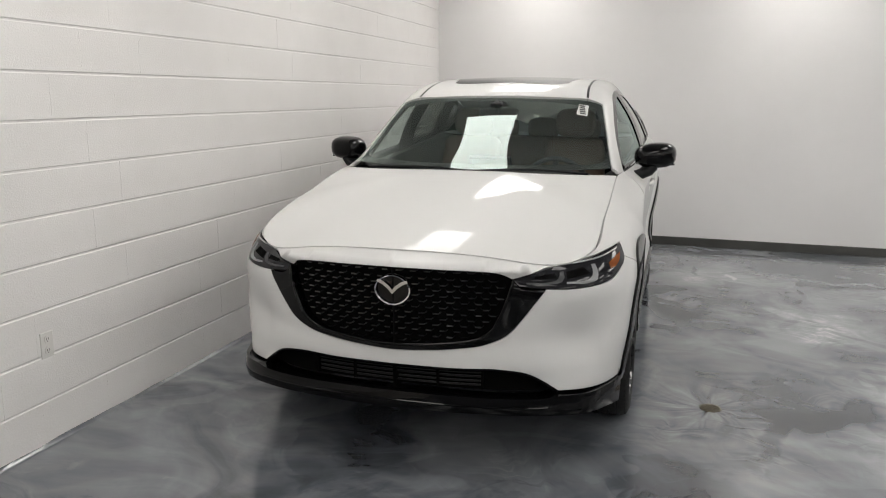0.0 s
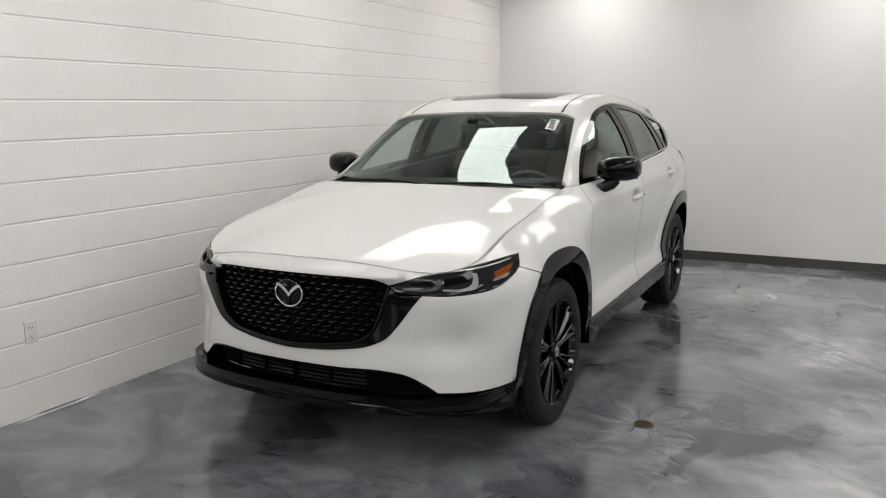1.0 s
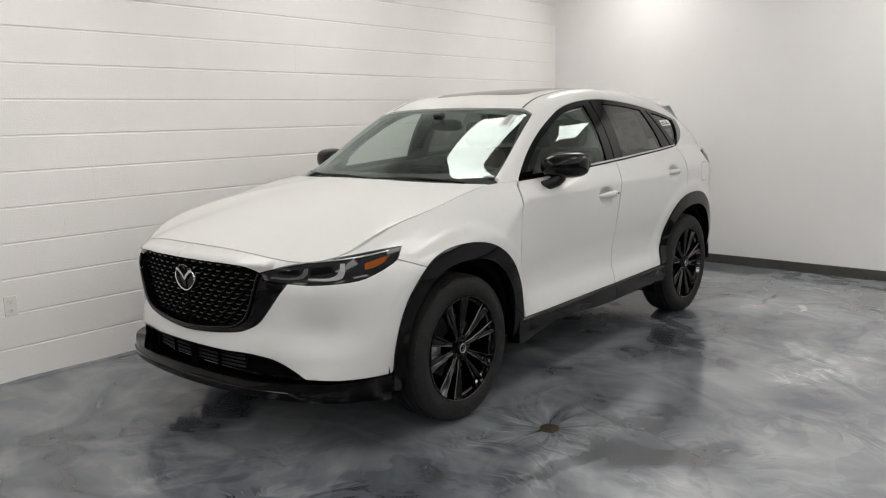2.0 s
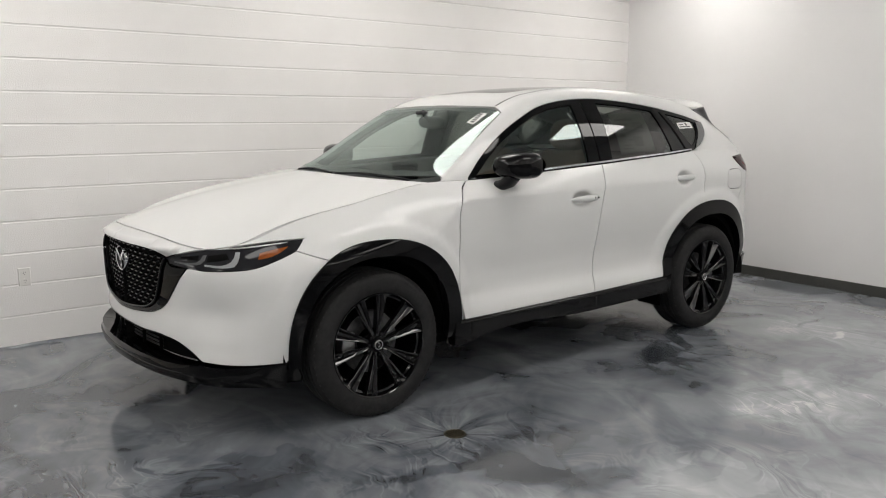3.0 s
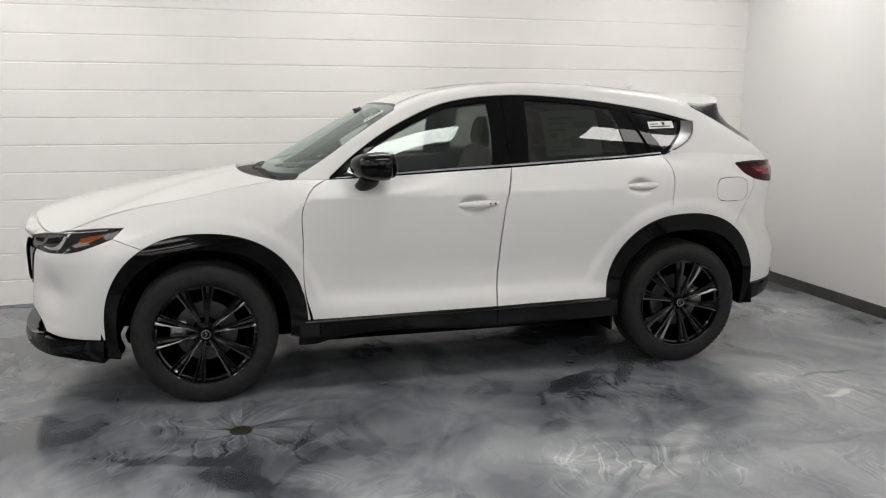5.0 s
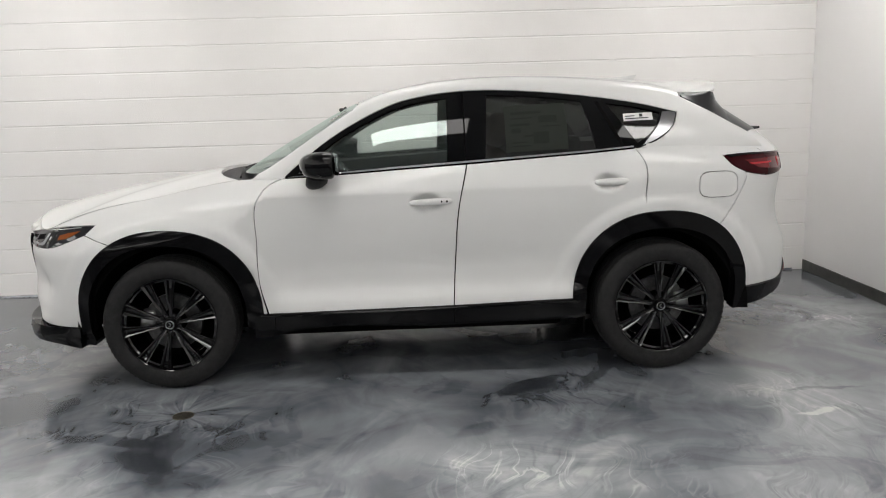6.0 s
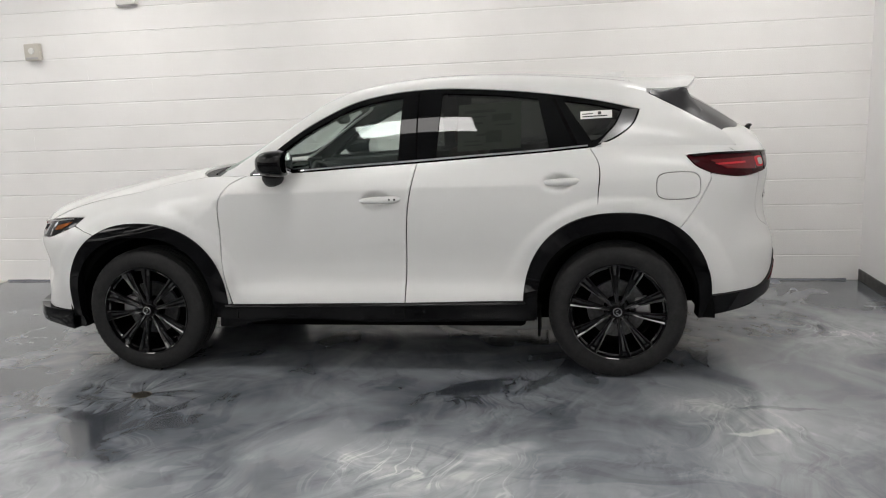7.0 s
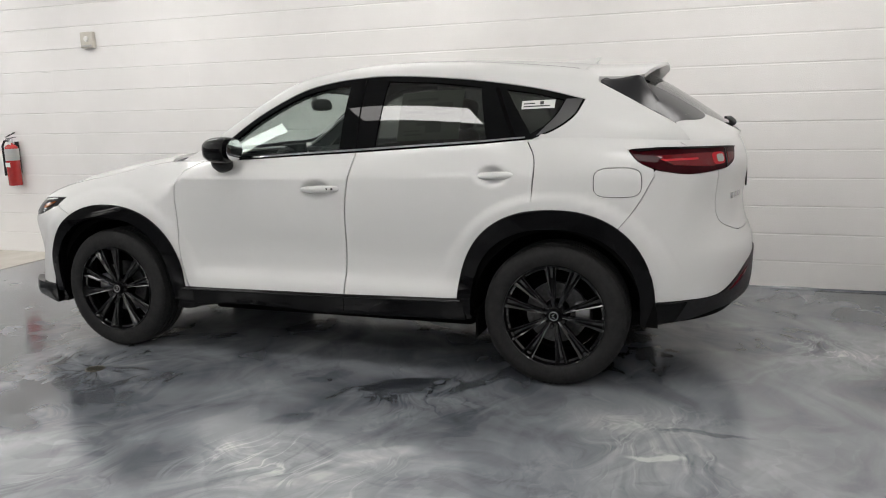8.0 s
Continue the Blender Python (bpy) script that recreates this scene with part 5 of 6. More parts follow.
# grille mesh: rows of scalloped bars
bm = bmesh.new()
g_lo = np.array([(sy_, z_) for sy_, z_ in curve(GRILLE_LOW, 0.01)])
for r in range(13):
    z = 0.572 + 0.0235 * r
    lim = float(np.interp(z, g_lo[::-1, 1], g_lo[::-1, 0])) - 0.02
    k = 0
    s0 = 0.0 if r % 2 else 0.029
    while s0 + k * 0.058 < lim and (z < 0.858):
        for sg in ((1, -1) if s0 + k * 0.058 > 1e-6 else (1,)):
            s = s0 + k * 0.058
            p, nn = at_shell(s, z, -0.014)
            ang = math.degrees(math.atan2(nn.y, nn.x))
            m = pose(p.x, p.y * sg, p.z, 0, 0, ang * sg)
            w = 0.021
            vs = []
            for dy, dz, dx in ((-w, 0.002, -0.006), (-w * 0.55, -0.004, 0.004), (w * 0.55, -0.004, 0.004), (w, 0.002, -0.006)):
                vs.append([bm.verts.new(m @ Vector((dx, dy, dz + h))) for h in (0.0035, -0.0035)] + [bm.verts.new(m @ Vector((dx - 0.014, dy, dz - 0.0035)))])
            for a, b in zip(vs, vs[1:]):
                bm.faces.new((a[0], b[0], b[1], a[1]))
                bm.faces.new((a[1], b[1], b[2], a[2]))
                bm.faces.new((a[2], b[2], b[0], a[0]))
        k += 1
bmesh.ops.recalc_face_normals(bm, faces=bm.faces[:])
tagged(part("grille_mesh", bm, mat("grille_gloss_black", (0.003, 0.003, 0.0035), 0.1, 0.0, 0.0, 0.42), suv), "gloss black scalloped grille mesh", "", "", "stuff")

# badge on the nose: an oval ring with two wings
bm = bmesh.new()
ring = [(math.cos(a) * (0.075 + 0.004 * math.cos(2 * a)), math.sin(a) * (0.062 if math.sin(a) > 0 else 0.066)) for a in np.linspace(0, 2 * math.pi, 49)[:-1]]
BX = 0.928
vsr = []
for cy, cz in ring:
    vsr.append([bm.verts.new((BX + dx, cy * k, 0.777 + cz * k)) for k, dx in ((1.0, -0.015), (1.0, 0.0), (0.955, 0.006), (0.885, 0.004), (0.87, -0.012))])
for i in range(48):
    a, b = vsr[i], vsr[(i + 1) % 48]
    for j in range(4):
        bm.faces.new((a[j], b[j], b[j + 1], a[j + 1]))
for sg in (1, -1):
    wing_pts = [(0.066, 0.030), (0.045, 0.022), (0.02, 0.004), (0.0, -0.018), (0.0, -0.001), (0.016, 0.017), (0.04, 0.034), (0.062, 0.040)]
    f0 = [bm.verts.new((BX + 0.006, y * sg, 0.777 + z)) for y, z in wing_pts]
    f1 = [bm.verts.new((BX - 0.01, y * sg, 0.777 + z)) for y, z in wing_pts]
    bm.faces.new(f0)
    for i in range(8):
        bm.faces.new((f0[i], f0[(i + 1) % 8], f1[(i + 1) % 8], f1[i]))
bmesh.ops.recalc_face_normals(bm, faces=bm.faces[:])
part("nose_badge", bm, DARKCHROME, suv, "chrome oval badge", smooth=35)
bm = bmesh.new()
lathe(bm, [(0.07, 0.0), (0.066, 0.006), (0.0001, 0.008)], 40, pose(BX - 0.012, 0, 0.777, 90, 0, 90))
part("badge_base", bm, GLOSS, suv, smooth=40)

# lower intake louvres
for r in range(5):
    z = 0.392 + 0.015 * r
    bm = bmesh.new()
    pts = [at_shell(abs(s), z, -0.04)[0] for s in np.linspace(-0.36, 0.36, 17)]
    pts = [Vector((p.x, p.y * (1 if s >= 0 else -1), p.z)) for p, s in zip(pts, np.linspace(-0.36, 0.36, 17))]
    tube(bm, pts, 0.0045, 6)
    part("intake_louvre", bm, SATIN, suv, smooth=50)
for y in (-0.36, -0.18, 0.0, 0.18, 0.36):
    bm = bmesh.new()
    p = at_shell(abs(y), 0.42, -0.024)[0]
    box(bm, (p.x - 0.01, y - 0.004, 0.378), (p.x + 0.004, y + 0.004, 0.468))
    part("intake_divider", bm, DARK, suv)
# raised rim round the lower grille
bm = bmesh.new()
rim_pts = [at_shell(a, z, 0.012)[0] for a, z in curve(GRILLE_LOW, 0.015)]
rim_pts += [Vector((p.x, -p.y, p.z)) for p in reversed(rim_pts[:-1])]
tube(bm, rim_pts, 0.007, 8)
part("grille_rim", bm, GLOSS, suv, smooth=60)
# dark inner edge of the lower intake
bm = bmesh.new()
in_pts = [at_shell(a, z, -0.012)[0] - Vector((0, 0, 0.003)) for a, z in curve(INTAKE, 0.015)]
in_pts = [Vector((p.x, -p.y, p.z)) for p in reversed(in_pts[1:])] + in_pts
tube(bm, in_pts, 0.013, 8)
part("intake_edge", bm, ARCHMAT, suv, smooth=60)
# ledge along the lip
bm = bmesh.new()
pts = []
for s in np.linspace(-0.62, 0.62, 41):
    p = lip([abs(s)], [0.335 - 0.01 * (abs(s) / 0.74) ** 2])[0]
    p = Vector((p[0] + 0.004, p[1], p[2]))
    pts.append((p.x, math.copysign(p.y, s), p.z))
tube(bm, pts, 0.008, 8, 0.5)
part("lip_ledge", bm, GLOSS, suv, smooth=50)

# inside the headlamps
lamps = [o for o in suv.children if o.name.startswith("headlamp")]
for ob, sd in zip(lamps, (1, -1)):
    def lamp_piece(name, outline, material, off, label=""):
        panel(name, outline, shell, material, ob, side=sd, off=off, step=0.02, depth=0.008, gap=0.0, label=label)

    lamp_piece("turn_signal", chain([(sx(0.583), 0.866), (sx(0.52), 0.879), (sx(0.45), 0.89)], [(sx(0.45), 0.89), (sx(0.483), 0.870), (sx(0.549), 0.846), (sx(0.589), 0.841)], [(sx(0.589), 0.841), (sx(0.583), 0.866)]), AMBER, 0.002, "amber turn signal")
    outer_u = [(sy(0.679), 0.810), (sy(0.76), 0.806), (sy(0.793), 0.816), (sy(0.801), 0.84), (sy(0.802), 0.871)]
    outer_v = [(sy(0.788), 0.871), (sy(0.785), 0.845), (sy(0.776), 0.828), (sy(0.755), 0.818), (sy(0.679), 0.8165)]
    inner_u = [(sy(0.528), 0.816), (sy(0.63), 0.812), (sy(0.664), 0.82), (sy(0.674), 0.834), (sy(0.674), 0.855)]
    inner_v = [(sy(0.660), 0.853), (sy(0.657), 0.838), (sy(0.648), 0.827), (sy(0.62), 0.82), (sy(0.528), 0.822)]
    for u, v, m in ((outer_u, outer_v, LEDGREY), (inner_u, inner_v, LEDDIM)):
        lamp_piece("light_guide", chain(u, [u[-1], v[0]], v, [v[-1], u[0]]), m, 0.002, "pale grey light guide")
    for u in ([(sy(0.684), 0.852), (sy(0.755), 0.865), (sy(0.772), 0.841), (sy(0.684), 0.826)], [(sy(0.56), 0.845), (sy(0.64), 0.85), (sy(0.645), 0.832), (sy(0.56), 0.83)]):
        lamp_piece("projector", chain(*[[u[i], u[(i + 1) % 4]] for i in range(4)]), DARK, 0.001)
    # bright strip drawn in for the highlight line on the lamp's lens
    lamp_piece("lamp_highlight", chain([(sy(0.72), 0.882), (sx(0.58), 0.898), (sx(0.45), 0.909)], [(sx(0.45), 0.909), (sx(0.45), 0.905)], [(sx(0.45), 0.905), (sx(0.58), 0.893), (sy(0.72), 0.878)], [(sy(0.72), 0.878), (sy(0.72), 0.882)]), SILVER, 0.002)

# inside the tail lamps
lamps = [o for o in suv.children if o.name.startswith("tail_lamp")]
for ob, sd in zip(lamps, (1, -1)):
    def lamp_piece(name, outline, material, off, label=""):
        panel(name, outline, shell, material, ob, side=sd, off=off, step=0.02, depth=0.004, gap=0.0, label=label)

    def lens(name, corners, material, off, label=""):
        lamp_piece(name, chain(*[[corners[i], corners[(i + 1) % len(corners)]] for i in range(len(corners))]), material, off, label)

    def rounded(c, w, z, h):
        sc = float(sr(c))
        return [(sc + w * math.copysign(abs(math.cos(a)) ** 0.5, math.cos(a)), z + h * math.copysign(abs(math.sin(a)) ** 0.5, math.sin(a))) for a in np.linspace(0, 2 * math.pi, 25)[:-1]]

    lamp_piece("lamp_border", chain([(sx(-3.065), 1.182), (sx(-3.2), 1.187), (sx(-3.35), 1.186), (sr(0.6), 1.18), (sr(0.48), 1.174)], [(sr(0.48), 1.174), (sr(0.48), 1.169)], [(sr(0.48), 1.169), (sr(0.6), 1.174), (sx(-3.35), 1.177), (sx(-3.2), 1.177), (sx(-3.1), 1.17)], [(sx(-3.1), 1.17), (sx(-3.065), 1.182)]), GLOSS, 0.009)
    lens("red_lens", [(sx(-3.18), 1.152), (sx(-3.36), 1.157), (sr(0.67), 1.157), (sr(0.62), 1.154), (sr(0.63), 1.104), (sr(0.7), 1.093), (sx(-3.36), 1.1), (sx(-3.26), 1.108)], REDLENS, 0.006)
    lens("light_bar", [(sx(-3.2), 1.136), (sx(-3.38), 1.137), (sx(-3.38), 1.128), (sx(-3.22), 1.127)], REDGLOW, 0.007)
    lens("light_ring", rounded(0.655, 0.05, 1.128, 0.028), REDGLOW, 0.007)
    lens("reverse_light", rounded(0.645, 0.028, 1.128, 0.018), CLEARLENS, 0.008, "pale clear reversing light")
    lens("gate_lens", [(sr(0.585), 1.152), (sr(0.5), 1.148), (sr(0.51), 1.122), (sr(0.585), 1.1)], REDLENS, 0.006)
    lens("lamp_seam", [(sr(0.598), 1.172), (sr(0.592), 1.172), (sr(0.592), 1.082), (sr(0.598), 1.082)], INK, 0.008)

# belt trim, quarter wedge, pillar strips, roof ditches
both("belt_trim", chain([(x, 0.006) for x in np.linspace(-0.67, -2.55, 40)], [(-2.55, 0.006), (-2.55, 0.017)], [(x, 0.017) for x in np.linspace(-2.55, -0.70, 40)], [(-0.70, 0.017), (-0.67, 0.006)]), cabin, DARKCHROME, scale=SC, off=0.006, depth=0.008, gap=0.0, step=0.03, label="thin bright window trim")
WEDGEMAT = mat("satin_aluminium", (0.22, 0.22, 0.225), 0.25, 1.0)
both("quarter_wedge", chain(at_z(curve([(-2.735, 1.425), (-2.815, 1.425)])), at_z(curve([(-2.815, 1.425), (-2.785, 1.36), (-2.70, 1.292), (-2.60, 1.25)])), at_z(curve([(-2.60, 1.25), (-2.645, 1.295), (-2.70, 1.355), (-2.735, 1.425)]))), cabin, WEDGEMAT, scale=SC, off=0.005, depth=0.008, gap=0.0, step=0.02, label="brushed aluminium window wedge")
for x0, x1 in ((-1.64, -1.632), (-2.385, -2.365)):
    for sd in (1, -1):
        lo, hi = (1.19, 1.56) if x0 > -2 else (1.245, 1.495)
        a = [(x0 - (0.12 * (1 - t) if x0 < -2 else 0), lo + (hi - lo) * t) for t in np.linspace(0, 1, 12)]
        b = [(x + (x1 - x0), z) for x, z in a][::-1]
        panel("pillar_gap", chain(at_z(np.array(a)), at_z(np.array([a[-1], b[0]])), at_z(np.array(b)), at_z(np.array([b[-1], a[0]]))), cabin, DARK, suv, side=sd, scale=SC, off=-0.0008, depth=0.0, gap=0.0)
both("roof_ditch", chain([(-1.07, DITCH - 0.006), (-2.76, DITCH - 0.006)], [(-2.76, DITCH - 0.006), (-2.76, DITCH + 0.006)], [(-2.76, DITCH + 0.006), (-1.07, DITCH + 0.006)], [(-1.07, DITCH + 0.006), (-1.07, DITCH - 0.006)]), cabin, SATIN, scale=SC, off=0.001, depth=0.0, gap=0.0, step=0.05)
# black band round the windscreen
band = chain([(0, -1.01), (0.2, -1.02), (1 - DITCH, -1.045), (1 - WS_EDGE, -1.03)], [(1 - WS_EDGE, -1.03), (1 - WS_EDGE, -0.51)], [(1 - WS_EDGE, -0.51), (0.4, -0.425), (0.2, -0.345), (0, -0.325)], [(0, -0.325), (0, -0.375)],
             [(0, -0.375), (0.2, -0.395), (0.4, -0.48)], [(0.4, -0.48), (0.46, -0.55), (0.46, -0.97)], [(0.46, -0.97), (0.3, -0.985), (0.2, -0.98), (0.06, -0.975), (0, -0.975)], [(0, -0.975), (0, -1.01)])
panel("windscreen_band", band, roof_fn, SATIN, suv, whole=1, off=-0.007, depth=0.0, gap=0.002)
# cowl between bonnet and windscreen
bm = bmesh.new()
cols = []
for y in np.linspace(-0.78, 0.78, 33):
    a = abs(y)
    xb, xw = -0.165 - 0.225 * (a / 0.765) ** 2, -0.335 - 0.125 * (a / 0.765) ** 2
    zb = float(bonnet_z(xb, a)) - 0.016
    cols.append([bm.verts.new((xb + 0.05, y, zb - 0.03)), bm.verts.new((xb, y, zb)), bm.verts.new((xw, y, zb + 0.008)), bm.verts.new((xw - 0.06, y, zb + 0.0))])
for a, b in zip(cols, cols[1:]):
    for i in range(3):
        bm.faces.new((a[i], a[i + 1], b[i + 1], b[i]))
bmesh.ops.recalc_face_normals(bm, faces=bm.faces[:])
part("cowl_panel", bm, SATIN, suv, smooth=40)
for y0, y1 in ((0.62, 0.02), (-0.02, -0.62)):
    bm = bmesh.new()
    pts = []
    for t in np.linspace(0, 1, 9):
        y = y0 + (y1 - y0) * t
        x = -0.285 - 0.15 * (abs(y) / 0.765) ** 2 - 0.03 * (1 - abs(2 * t - 1))
        pts.append((x, y, 1.128 + 0.012 * math.sin(math.pi * t) + 0.014 * (1 - (y / 0.75) ** 2)))
    tube(bm, pts, 0.006, 6)
    part("wiper", bm, SATIN, suv, smooth=50)

# door mirrors
def superball(bm, centre, size, e1=0.7, e2=0.75, m=None, nu=28, nv=14):
    rows = []
    for j in range(nv + 1):
        b = -math.pi / 2 + math.pi * j / nv
        row = []
        for i in range(nu):
            a = 2 * math.pi * i / nu
            p = lambda v, e: math.copysign(abs(v) ** e, v)
            row.append(bm.verts.new((centre[0] + size[0] * p(math.cos(b), e1) * p(math.cos(a), e2), centre[1] + size[1] * p(math.cos(b), e1) * p(math.sin(a), e2), centre[2] + size[2] * p(math.sin(b), e1))))
        rows.append(row)
    for a, b in zip(rows, rows[1:]):
        for i in range(nu):
            bm.faces.new((a[i], a[(i + 1) % nu], b[(i + 1) % nu], b[i]))
    vs = [v for r in rows for v in r]
    bmesh.ops.remove_doubles(bm, verts=vs, dist=1e-5)
    return [v for v in vs if v.is_valid]


for sd in (1, -1):
    bm = bmesh.new()
    superball(bm, (0, 0, 0), (0.105, 0.122, 0.078), 0.75, 0.7)
    for v in bm.verts:
        f = (v.co.x + 0.105) / 0.21
        v.co.z *= 0.82 + 0.18 * (1 - f)
        v.co.z += 0.02 * (v.co.y / 0.135) * 0.3 - (0.018 if v.co.z < 0 else 0) * (v.co.y / 0.135) * 0.4
        v.co.y *= 1.0 - 0.1 * f
        v.co.x -= 0.035 * (v.co.y / 0.135)
        if v.co.x < -0.07:
            v.co.x = -0.07 + (v.co.x + 0.07) * 0.3
    bmesh.ops.transform(bm, matrix=pose(-0.865, 0.945 * sd, 1.205) @ Matrix.Diagonal((1, sd, 1, 1)), verts=bm.verts[:])
    bmesh.ops.recalc_face_normals(bm, faces=bm.faces[:])
    mir = part("door_mirror", bm, GLOSS, suv, smooth=60)
    bm = bmesh.new()
    lathe(bm, [(0.0001, 0.0), (0.9, 0.0), (1.0, -0.02)], 28, Matrix.Diagonal((0.098, 0.06, 0.1, 1)))
    bmesh.ops.transform(bm, matrix=pose(-0.958, 0.95 * sd, 1.205, 90, 0, -90 + 8 * sd), verts=bm.verts[:])
    bmesh.ops.recalc_face_normals(bm, faces=bm.faces[:])
    part("mirror_glass", bm, CHROME, mir, smooth=40)
    bm = bmesh.new()
    tube(bm, [(-0.85, 0.93 * sd, 1.15), (-0.84, 0.905 * sd, 1.12), (-0.825, 0.87 * sd, 1.1), (-0.815, 0.83 * sd, 1.095)], [0.06, 0.06, 0.05, 0.04], 14, 0.6)
    part("mirror_stalk", bm, SATIN, mir, smooth=60)
    bm = bmesh.new()
    tube(bm, [(-0.905, 0.84 * sd, 1.155), (-0.895, 0.95 * sd, 1.149), (-0.865, 1.05 * sd, 1.157)], 0.012, 8, 0.5)
    part("mirror_seam", bm, SATIN, mir, smooth=50)

# door handles
for hx, hz in HANDLES:
    for sd in (1, -1):
        bm = bmesh.new()
        pts, rad = [], []
        for t in np.linspace(0, 1, 11):
            x = hx + 0.095 - 0.225 * t
            base = float(shell([sx(x)], [hz + 0.09])[0][1])
            pts.append((x, (base + 0.004 + 0.022 * math.sin(math.pi * t) ** 0.5) * sd, hz + 0.004 - 0.006 * (1 - t)))
            rad.append(0.006 + 0.0085 * math.sin(math.pi * min(1, t * 1.02)) ** 0.5 + 0.003 * t)
        tube(bm, pts, rad, 12, 1.25)
        h = part("door_handle", bm, PAINT, suv, smooth=60)
        if hx > -2:
            for dx in (0.075, 0.105):
                bm = bmesh.new()
                lathe(bm, [(0.006, 0), (0.006, 0.004), (0.0001, 0.005)], 12, pose(hx - dx, (pts[8][1] * sd + 0.012) * sd, hz + 0.004, -90 * sd, 0, 0))
                part("handle_button", bm, INK, h)

# aerial fin
bm = bmesh.new()
secs = []
for t in np.linspace(0, 1, 9):
    x = -2.60 - 0.17 * t
    hgt = 0.01 + 0.032 * t ** 1.3
    w = 0.032 * (1 - 0.35 * t)
    z0 = float(CROWN(x)[0]) - 0.003
    secs.append([bm.verts.new((x - 0.03 * k * t, y * w, z0 + hgt * k)) for y, k in ((-1, 0), (-0.6, 0.5), (-0.15, 1.0), (0.15, 1.0), (0.6, 0.5), (1, 0))])
for a, b in zip(secs, secs[1:]):
    for i in range(5):
        bm.faces.new((a[i], a[i + 1], b[i + 1], b[i]))
bm.faces.new(secs[0])
bm.faces.new(secs[-1])
bmesh.ops.recalc_face_normals(bm, faces=bm.faces[:])
part("aerial_fin", bm, PAINT, suv, smooth=50)

# rear wiper, rear badge and lettering bars, reflectors, exhaust
bm = bmesh.new()
tube(bm, [(-3.515, 0.0, 1.275), (-3.50, 0.12, 1.30), (-3.475, 0.30, 1.31)], [0.02, 0.013, 0.007], 8)
part("rear_wiper", bm, SATIN, suv, smooth=50)
for y0 in (0.36, 0.42, 0.48):
    bm = bmesh.new()
    p, nn = at_shell(float(sr(y0)), 0.93, 0.002)
    box(bm, (-0.003, -0.02, -0.014), (0.003, 0.02, 0.014), 0, pose(p.x, p.y, p.z, 0, 0, math.degrees(math.atan2(nn.y, nn.x))))
    part("tailgate_lettering", bm, CHROME, suv)
bm = bmesh.new()
lathe(bm, [(0.055, 0), (0.05, 0.008), (0.0001, 0.01)], 32, pose(*at_shell(END, 0.98, 0.0)[0], 0, -90, 0))
part("rear_badge", bm, GLOSS, suv, smooth=40)
for sd in (1, -1):
    panel("rear_reflector", chain([(sr(0.6), 0.478), (sr(0.47), 0.528)], [(sr(0.47), 0.528), (sr(0.38), 0.55)], [(sr(0.38), 0.55), (sr(0.44), 0.515)], [(sr(0.44), 0.515), (sr(0.6), 0.478)]), shell, REDLENS, suv, side=sd, off=0.013, depth=0.006, gap=0.0, step=0.02)
    panel("rear_corner_trim", chain([(sx(-3.185), 0.45), (sx(-3.33), 0.456)], [(sx(-3.33), 0.456), (sx(-3.28), 0.358)], [(sx(-3.28), 0.358), (sx(-3.15), 0.343)], [(sx(-3.15), 0.343), (sx(-3.185), 0.45)]), shell, GLOSS, suv, side=sd, off=0.014, depth=0.006, gap=0.0, step=0.03)
    bm = bmesh.new()
    lathe(bm, [(0.033, 0.0), (0.036, 0.002), (0.036, 0.12), (0.032, 0.12), (0.032, 0.0)], 24, pose(-3.4, 0.5 * sd, 0.34, 0, 90, 0))
    part("exhaust_tip", bm, SATIN, suv, smooth=40)
    bm = bmesh.new()
    box(bm, (-2.29, 0.74 * sd - 0.08, 0.21), (-2.275, 0.74 * sd + 0.1, 0.36), 0.004)
    part("mud_flap", bm, DARK, suv)

# ---------------------------------------------------------------- inside the car
both("pillar_lining", frame_line, cabin, TRIM, scale=SC, gap=0.004, off=-0.025, depth=0.0)
panel("headliner", roof, roof_fn, mottled(mat("headliner_cloth", (0.35, 0.34, 0.32), 0.9), 50, (0.32, 0.31, 0.29), (0.38, 0.37, 0.35)), suv, whole=1, off=-0.03, depth=0.0, gap=0.0)


def seat(x, y, width, high):
    bm = bmesh.new()
    box(bm, (-0.26, -width / 2, 0), (0.27, width / 2, 0.16), 0.05, pose(x, y, 0.52, 0, -8, 0), 3)
    st = part("seat_cushion", bm, LEATHER, suv, smooth=50)
    bm = bmesh.new()
    box(bm, (-0.07, -width / 2 * 0.95, 0), (0.07, width / 2 * 0.95, high), 0.055, pose(x - 0.27, y, 0.62, 0, -20, 0), 3)
    for v in bm.verts:
        k = (v.co.z - 0.62) / high
        v.co.y = y + (v.co.y - y) * (1 - 0.22 * max(0, k) ** 2)
    part("backrest", bm, LEATHER, st, smooth=50)
    return st


for y in (0.37, -0.37):
    st = seat(-1.36, y, 0.52, 0.66)
    bm = bmesh.new()
    superball(bm, (0, 0, 0), (0.06, 0.14, 0.1), 0.6, 0.6, pose(0, 0, 0))
    bmesh.ops.transform(bm, matrix=pose(-1.86, y, 1.345, 0, -14, 0), verts=bm.verts[:])
    part("headrest", bm, LEATHER, st, smooth=60)
    for dy in (-0.05, 0.05):
        bm = bmesh.new()
        tube(bm, [(-1.85, y + dy, 1.2), (-1.86, y + dy, 1.3)], 0.006, 6)
        part("headrest_post", bm, CHROME, st)
bench = seat(-2.24, 0.0, 0.98, 0.62)
